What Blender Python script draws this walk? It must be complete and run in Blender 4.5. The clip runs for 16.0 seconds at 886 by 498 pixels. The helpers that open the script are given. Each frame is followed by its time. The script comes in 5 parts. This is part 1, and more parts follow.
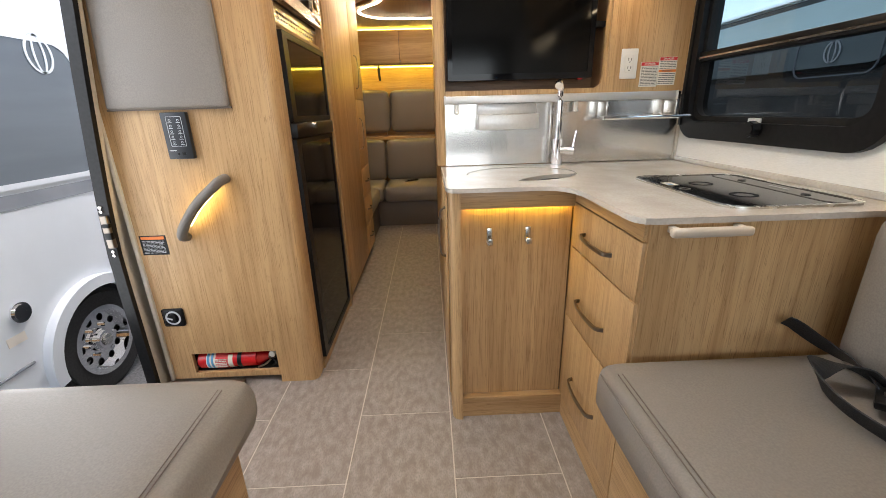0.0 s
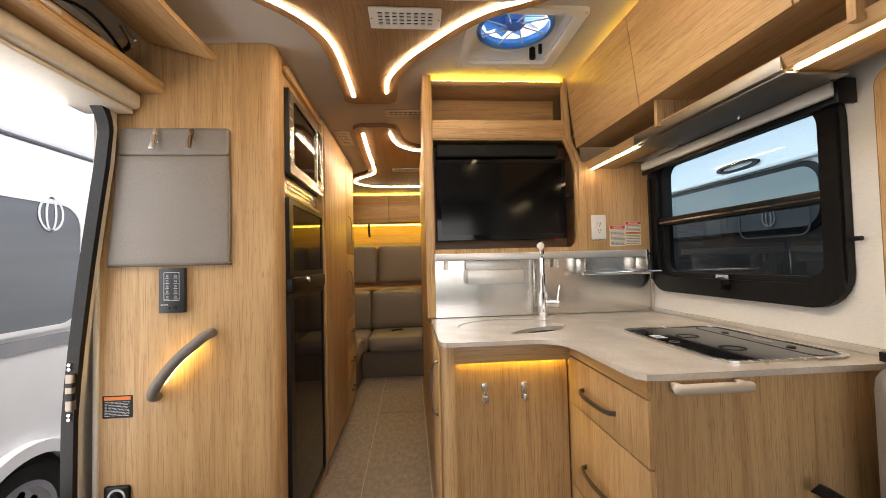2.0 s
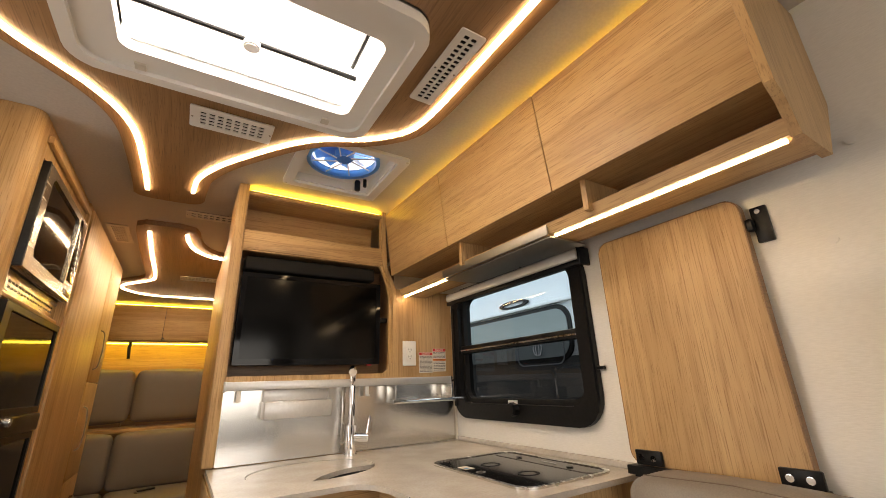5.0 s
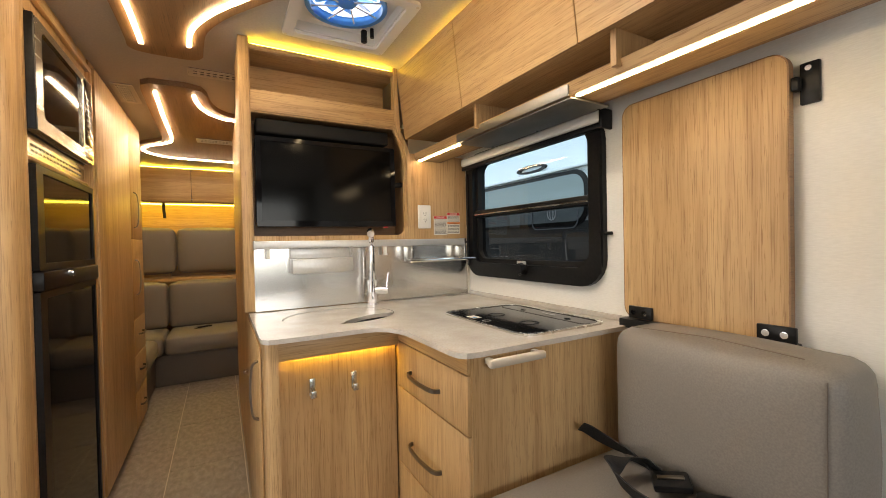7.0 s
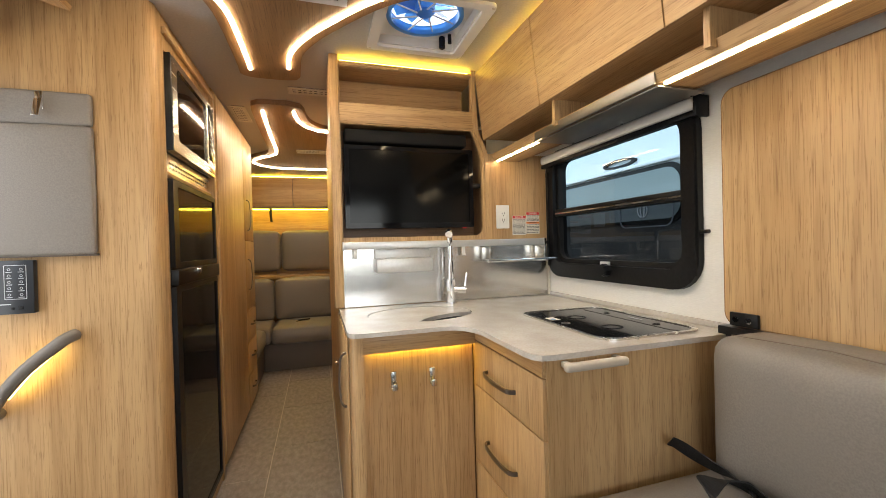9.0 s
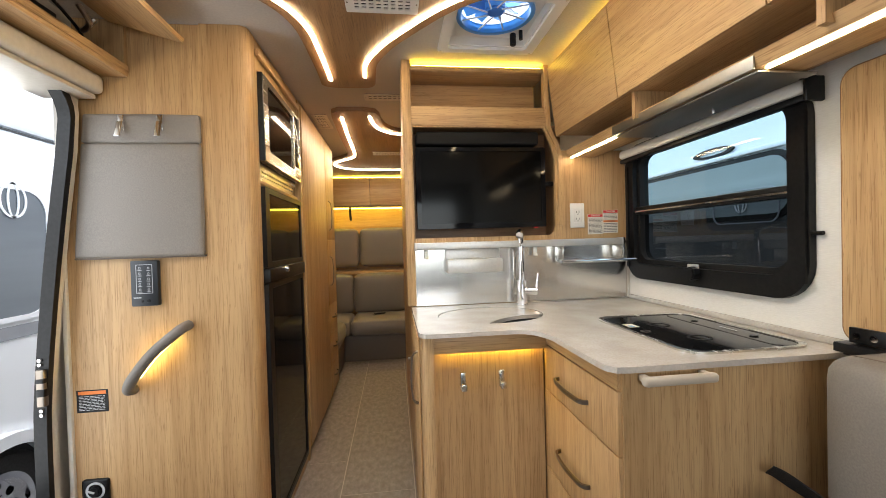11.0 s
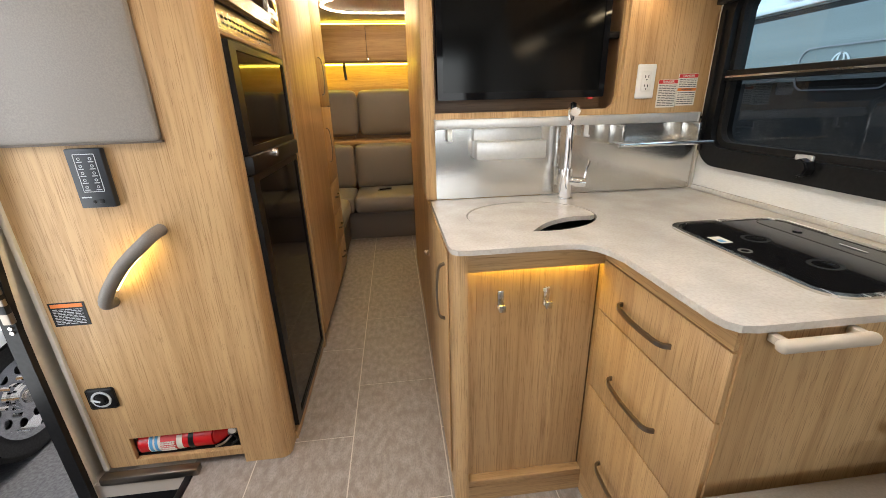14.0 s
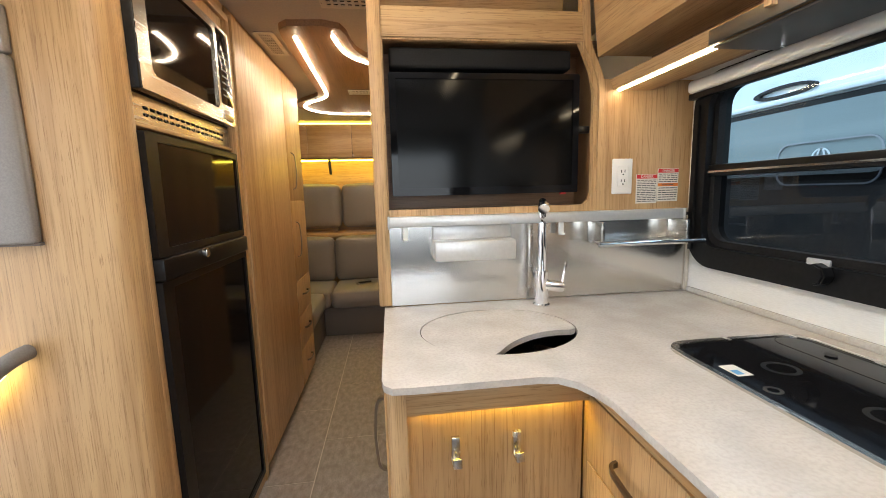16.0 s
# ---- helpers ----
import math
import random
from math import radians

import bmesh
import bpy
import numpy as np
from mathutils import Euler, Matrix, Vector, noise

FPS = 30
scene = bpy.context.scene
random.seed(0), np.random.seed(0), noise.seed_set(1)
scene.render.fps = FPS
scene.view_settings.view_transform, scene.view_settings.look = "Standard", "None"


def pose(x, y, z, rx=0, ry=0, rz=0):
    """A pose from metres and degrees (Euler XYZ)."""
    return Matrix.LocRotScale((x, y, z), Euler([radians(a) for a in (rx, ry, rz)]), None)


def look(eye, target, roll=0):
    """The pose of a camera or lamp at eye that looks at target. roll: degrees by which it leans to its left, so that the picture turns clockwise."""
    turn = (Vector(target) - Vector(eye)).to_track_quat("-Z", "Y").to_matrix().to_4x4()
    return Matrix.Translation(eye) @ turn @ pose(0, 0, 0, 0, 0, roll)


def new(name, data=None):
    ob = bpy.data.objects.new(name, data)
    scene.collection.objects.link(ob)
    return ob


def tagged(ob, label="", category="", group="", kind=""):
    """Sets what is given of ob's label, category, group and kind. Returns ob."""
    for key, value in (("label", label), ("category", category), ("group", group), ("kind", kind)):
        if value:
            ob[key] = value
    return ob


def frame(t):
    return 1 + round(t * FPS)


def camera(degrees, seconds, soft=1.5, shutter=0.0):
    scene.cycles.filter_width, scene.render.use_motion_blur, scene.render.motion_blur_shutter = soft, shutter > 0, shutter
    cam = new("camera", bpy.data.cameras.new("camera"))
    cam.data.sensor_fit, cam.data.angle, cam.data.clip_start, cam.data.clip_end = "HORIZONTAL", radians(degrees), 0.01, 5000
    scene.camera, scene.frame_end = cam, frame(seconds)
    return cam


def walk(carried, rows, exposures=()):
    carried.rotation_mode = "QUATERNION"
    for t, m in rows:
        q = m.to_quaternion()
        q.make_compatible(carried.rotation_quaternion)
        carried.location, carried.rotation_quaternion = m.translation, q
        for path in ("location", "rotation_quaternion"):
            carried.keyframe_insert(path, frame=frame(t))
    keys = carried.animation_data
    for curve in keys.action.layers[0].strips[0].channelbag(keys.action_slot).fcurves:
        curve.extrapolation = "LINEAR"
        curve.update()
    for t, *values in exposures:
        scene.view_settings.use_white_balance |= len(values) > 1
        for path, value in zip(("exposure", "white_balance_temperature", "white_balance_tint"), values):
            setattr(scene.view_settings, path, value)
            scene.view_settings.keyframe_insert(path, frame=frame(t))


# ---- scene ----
cam = camera(95.5, 16.0, soft=0.9)
PATH = [
    (0, (0.581, 0.557, 1.129), (0.63, 2.449, 0.483), -1.6),
    (0.5, (0.58, 0.554, 1.128), (0.633, 2.508, 0.702), -1.5),
    (1, (0.573, 0.55, 1.132), (0.633, 2.539, 0.932), -1.4),
    (1.5, (0.569, 0.546, 1.141), (0.636, 2.544, 1.086), -1.4),
    (2, (0.544, 0.55, 1.151), (0.705, 2.543, 1.216), -1.4),
    (2.5, (0.547, 0.559, 1.151), (0.922, 2.499, 1.461), -1.7),
    (3, (0.543, 0.568, 1.152), (1.129, 2.411, 1.662), -2.2),
    (3.5, (0.554, 0.585, 1.15), (1.309, 2.316, 1.81), -2.5),
    (3.7, (0.54, 0.603, 1.141), (1.361, 2.282, 1.853), -2.6),
    (5.8, (0.517, 0.585, 1.167), (1.617, 2.215, 1.532), -1.5),
    (6, (0.52, 0.589, 1.168), (1.626, 2.242, 1.369), -1.4),
    (6.5, (0.527, 0.591, 1.169), (1.63, 2.259, 1.16), -1.2),
    (7, (0.535, 0.573, 1.163), (1.503, 2.323, 1.135), -1.2),
    (7.5, (0.543, 0.568, 1.159), (1.375, 2.387, 1.133), -1.3),
    (8, (0.547, 0.559, 1.162), (1.318, 2.404, 1.137), -1.4),
    (8.5, (0.549, 0.556, 1.165), (1.261, 2.424, 1.142), -1.5),
    (9, (0.549, 0.552, 1.165), (1.141, 2.462, 1.145), -1.5),
    (9.2, (0.551, 0.552, 1.161), (1.079, 2.481, 1.148), -1.5),
    (11.3, (0.559, 0.543, 1.191), (0.795, 2.529, 1.154), -1.6),
    (11.5, (0.555, 0.539, 1.179), (0.796, 2.524, 1.168), -1.7),
    (12, (0.555, 0.538, 1.182), (0.777, 2.504, 0.888), -1.8),
    (12.5, (0.534, 0.573, 1.25), (0.727, 2.489, 0.708), -1.8),
    (13, (0.511, 0.657, 1.286), (0.71, 2.549, 0.671), -1.7),
    (13.5, (0.492, 0.807, 1.261), (0.691, 2.687, 0.607), -1.6),
    (14, (0.509, 0.882, 1.248), (0.714, 2.748, 0.557), -1.5),
    (14.5, (0.55, 0.965, 1.244), (0.774, 2.88, 0.716), -1.4),
    (15, (0.583, 1.028, 1.238), (0.818, 2.979, 0.868), -1.3),
    (15.5, (0.622, 1.082, 1.254), (0.862, 3.045, 0.954), -1.4),
    (16, (0.66, 1.093, 1.255), (0.908, 3.058, 0.98), -1.4),
]
walk(cam, [(t, look(eye, target, roll)) for t, eye, target, roll in PATH], exposures=[(0, 1.82, 6450, 12), (0.5, 1.73, 6450, 12), (1.5, 1.72, 6650, 13), (2.5, 1.62, 7700, 18), (3.5, 1.47, 7800, 18), (6, 1.62, 8200, 18), (7, 1.78, 7300, 13), (8.5, 1.83, 6950, 11), (9.2, 1.82, 6750, 11), (11.5, 1.82, 6500, 10), (13, 1.86, 6400, 11), (14.5, 1.96, 6600, 11), (16, 1.96, 6200, 11)])

# ---- light ----
world = bpy.data.worlds.new("sky")
world.use_nodes = True
scene.world = world
wn = world.node_tree.nodes
sky = wn.new("ShaderNodeTexSky")
sky.sky_type, sky.sun_disc = "NISHITA", False
sky.sun_elevation, sky.sun_rotation = radians(68), radians(34)
sky.air_density, sky.dust_density = 1.0, 3.0
world.node_tree.links.new(sky.outputs[0], wn["Background"].inputs[0])
wn["Background"].inputs[1].default_value = 0.15
sun_data = bpy.data.lights.new("sun", "SUN")
sun_data.energy, sun_data.angle, sun_data.color = 1.5, radians(140), (1.0, 0.96, 0.9)
sun = new("sun", sun_data)
sun.matrix_world = look((2, 3, 9), (0, 1.5, 0))


def area_lamp(name, eye, target, sx, sy, watts, color=(1, 1, 1)):
    d = bpy.data.lights.new(name, "AREA")
    d.shape, d.size, d.size_y, d.energy, d.color = "RECTANGLE", sx, sy, watts, color
    ob = new(name, d)
    ob.matrix_world = look(eye, target)
    return ob


# daylight lamps in the roof window and entry door; the windscreen is unseen, added
area_lamp("windscreen_daylight", (0.55, -1.42, 1.35), (0.55, 2, 1.0), 1.7, 0.75, 5.0, (0.92, 0.97, 1.0))
area_lamp("roof_window_daylight", (0.52, 1.457, 2.09), (0.52, 1.457, 0), 0.5, 0.3, 3.2, (0.94, 0.98, 1.0))
area_lamp("entry_daylight", (-0.76, 1.72, 1.0), (1, 1.6, 0.7), 0.6, 1.5, 2.8, (0.94, 0.98, 1.0))


# ---- materials ----
def material(name, color=(0.8, 0.8, 0.8), rough=0.5, metal=0.0):
    m = bpy.data.materials.new(name)
    m.use_nodes = True
    b = m.node_tree.nodes["Principled BSDF"]
    b.inputs["Base Color"].default_value = (*color, 1)
    b.inputs["Roughness"].default_value = rough
    b.inputs["Metallic"].default_value = metal
    return m


def mix_noise(m, c1, c2, scale, stretch=(1, 1, 1), detail=6, lo=0.35, hi=0.65, bump=0.0, second=None, dist=0.002, rough=None):
    """Two-tone noise on the base colour, a second coarser tone, and a fine relief."""
    n, l = m.node_tree.nodes, m.node_tree.links
    b = n["Principled BSDF"]
    tc, mp, no, ra = n.new("ShaderNodeTexCoord"), n.new("ShaderNodeMapping"), n.new("ShaderNodeTexNoise"), n.new("ShaderNodeValToRGB")
    mp.inputs["Scale"].default_value = stretch
    no.inputs["Scale"].default_value, no.inputs["Detail"].default_value = scale, detail
    l.new(tc.outputs["Object"], mp.inputs[0])
    l.new(mp.outputs[0], no.inputs["Vector"])
    l.new(no.outputs[0], ra.inputs[0])
    ra.color_ramp.elements[0].position, ra.color_ramp.elements[1].position = lo, hi
    ra.color_ramp.elements[0].color, ra.color_ramp.elements[1].color = (*c1, 1), (*c2, 1)
    out = ra.outputs[0]
    if second:
        c3, sc3, amount = second
        n3, r3, mx = n.new("ShaderNodeTexNoise"), n.new("ShaderNodeValToRGB"), n.new("ShaderNodeMix")
        n3.inputs["Scale"].default_value, n3.inputs["Detail"].default_value = sc3, 3
        l.new(mp.outputs[0], n3.inputs["Vector"])
        r3.color_ramp.elements[0].position, r3.color_ramp.elements[1].position = 0.42, 0.68
        r3.color_ramp.elements[1].color = (amount, amount, amount, 1)
        l.new(n3.outputs[0], r3.inputs[0])
        mx.data_type = "RGBA"
        l.new(r3.outputs[0], mx.inputs[0])
        l.new(out, mx.inputs[6])
        mx.inputs[7].default_value = (*c3, 1)
        out = mx.outputs[2]
    l.new(out, b.inputs["Base Color"])
    if bump:
        bp = n.new("ShaderNodeBump")
        bp.inputs["Strength"].default_value, bp.inputs["Distance"].default_value = bump, dist
        l.new(no.outputs[0], bp.inputs["Height"])
        l.new(bp.outputs[0], b.inputs["Normal"])
    if rough:
        mr = n.new("ShaderNodeMapRange")
        mr.inputs["To Min"].default_value, mr.inputs["To Max"].default_value = rough
        l.new(no.outputs[0], mr.inputs[0])
        l.new(mr.outputs[0], b.inputs["Roughness"])
    return m


def wood(name, axis, light=(0.585, 0.386, 0.19), dark=(0.34, 0.19, 0.075), streak=(0.235, 0.122, 0.044)):
    """Oak laminate with its grain along the axis: fine pores, cathedral bands and broad tone."""
    m = material(name, light, 0.42)
    n, l = m.node_tree.nodes, m.node_tree.links
    b = n["Principled BSDF"]
    tc = n.new("ShaderNodeTexCoord")

    def layer(scale, along, detail, lo, hi, distortion=0.0):
        mp, no, ra = n.new("ShaderNodeMapping"), n.new("ShaderNodeTexNoise"), n.new("ShaderNodeMapRange")
        s = [1.0, 1.0, 1.0]
        s[axis] = along
        mp.inputs["Scale"].default_value = s
        l.new(tc.outputs["Object"], mp.inputs[0])
        l.new(mp.outputs[0], no.inputs["Vector"])
        no.inputs["Scale"].default_value, no.inputs["Detail"].default_value, no.inputs["Distortion"].default_value = scale, detail, distortion
        ra.inputs["From Min"].default_value, ra.inputs["From Max"].default_value = lo, hi
        l.new(no.outputs[0], ra.inputs[0])
        return ra.outputs[0]

    def blend(fac, a, c):
        mx = n.new("ShaderNodeMix")
        mx.data_type = "RGBA"
        l.new(fac, mx.inputs[0])
        for sock, v in ((mx.inputs[6], a), (mx.inputs[7], c)):
            if isinstance(v, tuple):
                sock.default_value = (*v, 1)
            else:
                l.new(v, sock)
        return mx.outputs[2]

    broad = layer(9, 0.07, 3, 0.3, 0.7)
    bands = layer(34, 0.035, 7, 0.45, 0.68, 0.9)
    pores = layer(330, 0.022, 3, 0.52, 0.72)
    ticks = layer(420, 0.05, 2, 0.63, 0.69)
    mid = tuple((p + q) / 2 for p, q in zip(light, dark))
    col = blend(broad, light, mid)
    half = n.new("ShaderNodeMath")
    half.operation = "MULTIPLY"
    half.inputs[1].default_value = 0.6
    l.new(bands, half.inputs[0])
    col = blend(half.outputs[0], col, dark)
    half2 = n.new("ShaderNodeMath")
    half2.operation = "MULTIPLY"
    half2.inputs[1].default_value = 0.7
    l.new(pores, half2.inputs[0])
    col = blend(half2.outputs[0], col, streak)
    half3 = n.new("ShaderNodeMath")
    half3.operation = "MULTIPLY"
    half3.inputs[1].default_value = 0.6
    l.new(ticks, half3.inputs[0])
    col = blend(half3.outputs[0], col, streak)
    l.new(col, b.inputs["Base Color"])
    bp = n.new("ShaderNodeBump")
    bp.inputs["Strength"].default_value, bp.inputs["Distance"].default_value = 0.12, 0.001
    l.new(pores, bp.inputs["Height"])
    l.new(bp.outputs[0], b.inputs["Normal"])
    return m


def glow(name, color, strength):
    m = material(name, color, 0.5)
    b = m.node_tree.nodes["Principled BSDF"]
    b.inputs["Emission Color"].default_value = (*color, 1)
    b.inputs["Emission Strength"].default_value = strength
    return m


def clear(name, color, rough=0.0, alpha_mix=0.75):
    """Thin glass: a clear tint with a mirror-like gloss."""
    m = bpy.data.materials.new(name)
    m.use_nodes = True
    n, l = m.node_tree.nodes, m.node_tree.links
    n.remove(n["Principled BSDF"])
    t, g, mx, fr = n.new("ShaderNodeBsdfTransparent"), n.new("ShaderNodeBsdfGlossy"), n.new("ShaderNodeMixShader"), n.new("ShaderNodeFresnel")
    t.inputs[0].default_value = (*color, 1)
    g.inputs["Roughness"].default_value = rough
    fr.inputs[0].default_value = 1.45
    l.new(fr.outputs[0], mx.inputs[0])
    l.new(t.outputs[0], mx.inputs[1])
    l.new(g.outputs[0], mx.inputs[2])
    l.new(mx.outputs[0], n["Material Output"].inputs[0])
    return m


WOOD_V, WOOD_Y, WOOD_X = wood("oak_upright", 2), wood("oak_along", 1), wood("oak_across", 0)
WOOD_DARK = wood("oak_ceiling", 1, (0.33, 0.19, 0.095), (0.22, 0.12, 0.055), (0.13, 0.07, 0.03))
# darker oak: recess and underside shade put into the colour; also table edging
WOOD_NICHE = wood("oak_shade_and_edging", 0, (0.30, 0.17, 0.08), (0.21, 0.11, 0.05), (0.13, 0.065, 0.03))
LEATHER = mix_noise(material("taupe_leatherette", rough=0.5), (0.195, 0.172, 0.152), (0.235, 0.208, 0.184), 260, bump=0.25, dist=0.0006, second=((0.21, 0.186, 0.162), 5, 0.5))
LEATHER_DARK = mix_noise(material("dark_taupe_leatherette", rough=0.5), (0.12, 0.10, 0.085), (0.15, 0.125, 0.105), 260, bump=0.25, dist=0.0006)
STITCH = material("thread", (0.16, 0.13, 0.11), 0.8)
TILE = mix_noise(material("stone_vinyl", rough=0.45), (0.225, 0.188, 0.166), (0.345, 0.298, 0.268), 26, detail=14, bump=0.12, second=((0.19, 0.155, 0.135), 130, 0.55), stretch=(1.6, 0.8, 1))
_n, _l = TILE.node_tree.nodes, TILE.node_tree.links
_inf, _vm = _n.new("ShaderNodeObjectInfo"), _n.new("ShaderNodeVectorMath")
_vm.operation, _vm.inputs[1].default_value = "SCALE", (1, 1, 1)
_vm.inputs["Scale"].default_value = 37.0
_cmb = _n.new("ShaderNodeCombineXYZ")
_l.new(_inf.outputs["Random"], _cmb.inputs[0])
_l.new(_inf.outputs["Random"], _cmb.inputs[1])
_l.new(_cmb.outputs[0], _vm.inputs[0])
_l.new(_vm.outputs[0], _n["Mapping"].inputs["Location"])
GROUT = material("pale_grout", (0.55, 0.49, 0.42), 0.8)
CEIL = mix_noise(material("ceiling_fabric", rough=0.85), (0.50, 0.465, 0.43), (0.55, 0.515, 0.475), 120, bump=0.1)
WALL = mix_noise(material("white_wallcover", rough=0.7), (0.77, 0.755, 0.715), (0.82, 0.805, 0.765), 160, stretch=(1, 0.4, 2.5), bump=0.2)
CREAM = mix_noise(material("cream_plastic", rough=0.5), (0.62, 0.57, 0.49), (0.66, 0.61, 0.53), 60)
BEIGE = material("beige_plastic", (0.50, 0.44, 0.36), 0.5)
WHITE = material("white_plastic", (0.78, 0.77, 0.74), 0.4)
STONE = mix_noise(material("speckled_solid_surface", rough=0.22), (0.50, 0.46, 0.41), (0.60, 0.565, 0.515), 9, detail=8, second=((0.40, 0.36, 0.31), 150, 0.35))
STEEL = mix_noise(material("brushed_steel", rough=0.25, metal=1.0), (0.68, 0.66, 0.63), (0.70, 0.68, 0.65), 120, stretch=(1, 1, 0.01), rough=(0.19, 0.21))
_n, _l = STEEL.node_tree.nodes, STEEL.node_tree.links
_wm, _wn, _wb = _n.new("ShaderNodeMapping"), _n.new("ShaderNodeTexNoise"), _n.new("ShaderNodeBump")
_wm.inputs["Scale"].default_value = (1.0, 1.0, 0.02)
_wn.inputs["Scale"].default_value, _wn.inputs["Detail"].default_value = 9.0, 1.5
_wb.inputs["Strength"].default_value, _wb.inputs["Distance"].default_value = 0.3, 0.006
_l.new(_n["Texture Coordinate"].outputs["Object"], _wm.inputs[0])
_l.new(_wm.outputs[0], _wn.inputs["Vector"])
_l.new(_wn.outputs[0], _wb.inputs["Height"])
_l.new(_wb.outputs[0], _n["Principled BSDF"].inputs["Normal"])
STEEL_H = mix_noise(material("brushed_steel_trim", rough=0.25, metal=1.0), (0.6, 0.58, 0.54), (0.7, 0.68, 0.64), 60, stretch=(1, 0.05, 1), rough=(0.2, 0.32))
ALU = mix_noise(material("silver_paint", rough=0.35, metal=0.5), (0.62, 0.62, 0.61), (0.66, 0.66, 0.65), 90)
CHROME = material("chrome", (0.85, 0.85, 0.86), 0.06, 1.0)
NICKEL = material("satin_nickel", (0.25, 0.215, 0.18), 0.28, 1.0)
SHIELD_METAL = material("dull_steel", (0.36, 0.34, 0.31), 0.42, 1.0)
GRIP = mix_noise(material("grey_grip_plastic", rough=0.55), (0.16, 0.145, 0.125), (0.19, 0.17, 0.15), 300, bump=0.2)
BLACK = mix_noise(material("black_plastic", rough=0.35), (0.005, 0.005, 0.0055), (0.009, 0.009, 0.0095), 80)
BLACK_MATT = mix_noise(material("matt_black", rough=0.7), (0.006, 0.006, 0.0065), (0.012, 0.012, 0.0125), 200)
for _m in (BLACK, BLACK_MATT):
    _m.node_tree.nodes["Principled BSDF"].inputs["Specular IOR Level"].default_value = 0.25
GLOSS = material("black_gloss", (0.006, 0.006, 0.007), 0.05)
FRIDGE = material("fridge_gloss", (0.006, 0.006, 0.007), 0.06)
FRIDGE.node_tree.nodes["Principled BSDF"].inputs["Specular IOR Level"].default_value = 0.14
SCREEN = material("dark_screen", (0.003, 0.003, 0.003), 0.12)
for _m in (SCREEN, GLOSS):
    _m.node_tree.nodes["Principled BSDF"].inputs["Specular IOR Level"].default_value = 0.2
NAVY = material("slate_plastic", (0.012, 0.016, 0.022), 0.4)
GREY_INK = material("pale_print", (0.5, 0.52, 0.54), 0.6)
INK = material("dark_print", (0.05, 0.05, 0.05), 0.6)
RED = material("red_enamel", (0.55, 0.012, 0.015), 0.25)
REDINK = material("red_print", (0.6, 0.03, 0.03), 0.5)
ORANGE = material("orange_print", (0.75, 0.2, 0.03), 0.5)
PAPER = material("paper_label", (0.72, 0.68, 0.6), 0.6)
BLUEINK = material("blue_print", (0.08, 0.3, 0.55), 0.5)
WEB = mix_noise(material("seat_belt_webbing", rough=0.7), (0.005, 0.005, 0.006), (0.014, 0.014, 0.015), 500, stretch=(1, 4, 1), bump=0.3)
LED = glow("warm_led", (1.0, 0.80, 0.50), 10)
LED_REAR = glow("rear_warm_led", (1.0, 0.82, 0.56), 17)
LED_AMBER = glow("amber_led", (1.0, 0.74, 0.06), 9)
LED_GRIP = glow("grip_led", (1.0, 0.74, 0.2), 6)
GLASS = clear("tinted_glass", (0.74, 0.95, 0.97))
GLASS_DARK = clear("dark_tinted_glass", (0.15, 0.18, 0.19))
# emission stands in for the white sky behind the roof dome
DOME = glow("roof_dome_sky_glow", (0.97, 0.98, 1.0), 0.8)
FAN_BLUE = material("blue_fan_plastic", (0.10, 0.38, 0.80), 0.3)
FAN_BLUE.node_tree.nodes["Principled BSDF"].inputs["Transmission Weight"].default_value = 0.4
# the lid emits blue: daylight through it is put in as glow
FAN_LID_GLOW = glow("fan_lid_glow", (0.16, 0.45, 0.95), 0.26)
BODY = mix_noise(material("white_van_paint", rough=0.25), (0.68, 0.725, 0.76), (0.72, 0.765, 0.80), 3)
BODY_GREY = mix_noise(material("grey_van_paint", rough=0.2), (0.22, 0.24, 0.27), (0.30, 0.32, 0.35), 2)
# blue-grey tones put the sky's reflection into the glass colour
VAN_GLASS = mix_noise(material("van_glass_sky_sheen", rough=0.12), (0.12, 0.145, 0.165), (0.19, 0.22, 0.245), 1.2, stretch=(1, 0.15, 1.6))
# lighter teal streaks paint a reflection onto the coach windows
COACH_GLASS = mix_noise(material("coach_glass_reflection", rough=0.06), (0.17, 0.215, 0.225), (0.27, 0.32, 0.335), 1.4, stretch=(1, 0.15, 3))
RUBBER = mix_noise(material("tyre_rubber", rough=0.8), (0.012, 0.012, 0.012), (0.022, 0.022, 0.022), 90, bump=0.3)
ASPHALT = mix_noise(material("asphalt", rough=0.9), (0.07, 0.072, 0.075), (0.14, 0.142, 0.145), 60, bump=0.5, second=((0.10, 0.10, 0.10), 2, 0.4))


# ---- building helpers ----
def finish(name, bm, mat, parent=None, label="", smooth=35):
    bmesh.ops.recalc_face_normals(bm, faces=bm.faces)
    me = bpy.data.meshes.new(name)
    bm.to_mesh(me)
    bm.free()
    me.materials.append(mat)
    if smooth:
        me.polygons.foreach_set("use_smooth", [True] * len(me.polygons))
        me.set_sharp_from_angle(angle=radians(smooth))
    ob = new(name, me)
    if parent:
        ob.parent = parent
    if label:
        ob["label"] = label
    return ob


def part(name, bm, mat, parent, label=""):
    return finish(name, bm, mat, parent, label)


def thing(name, label, category, at=(0, 0, 0), group="", kind=""):
    ob = new(name)
    ob.empty_display_size = 0.05
    return tagged(ob, label, category, group, kind)


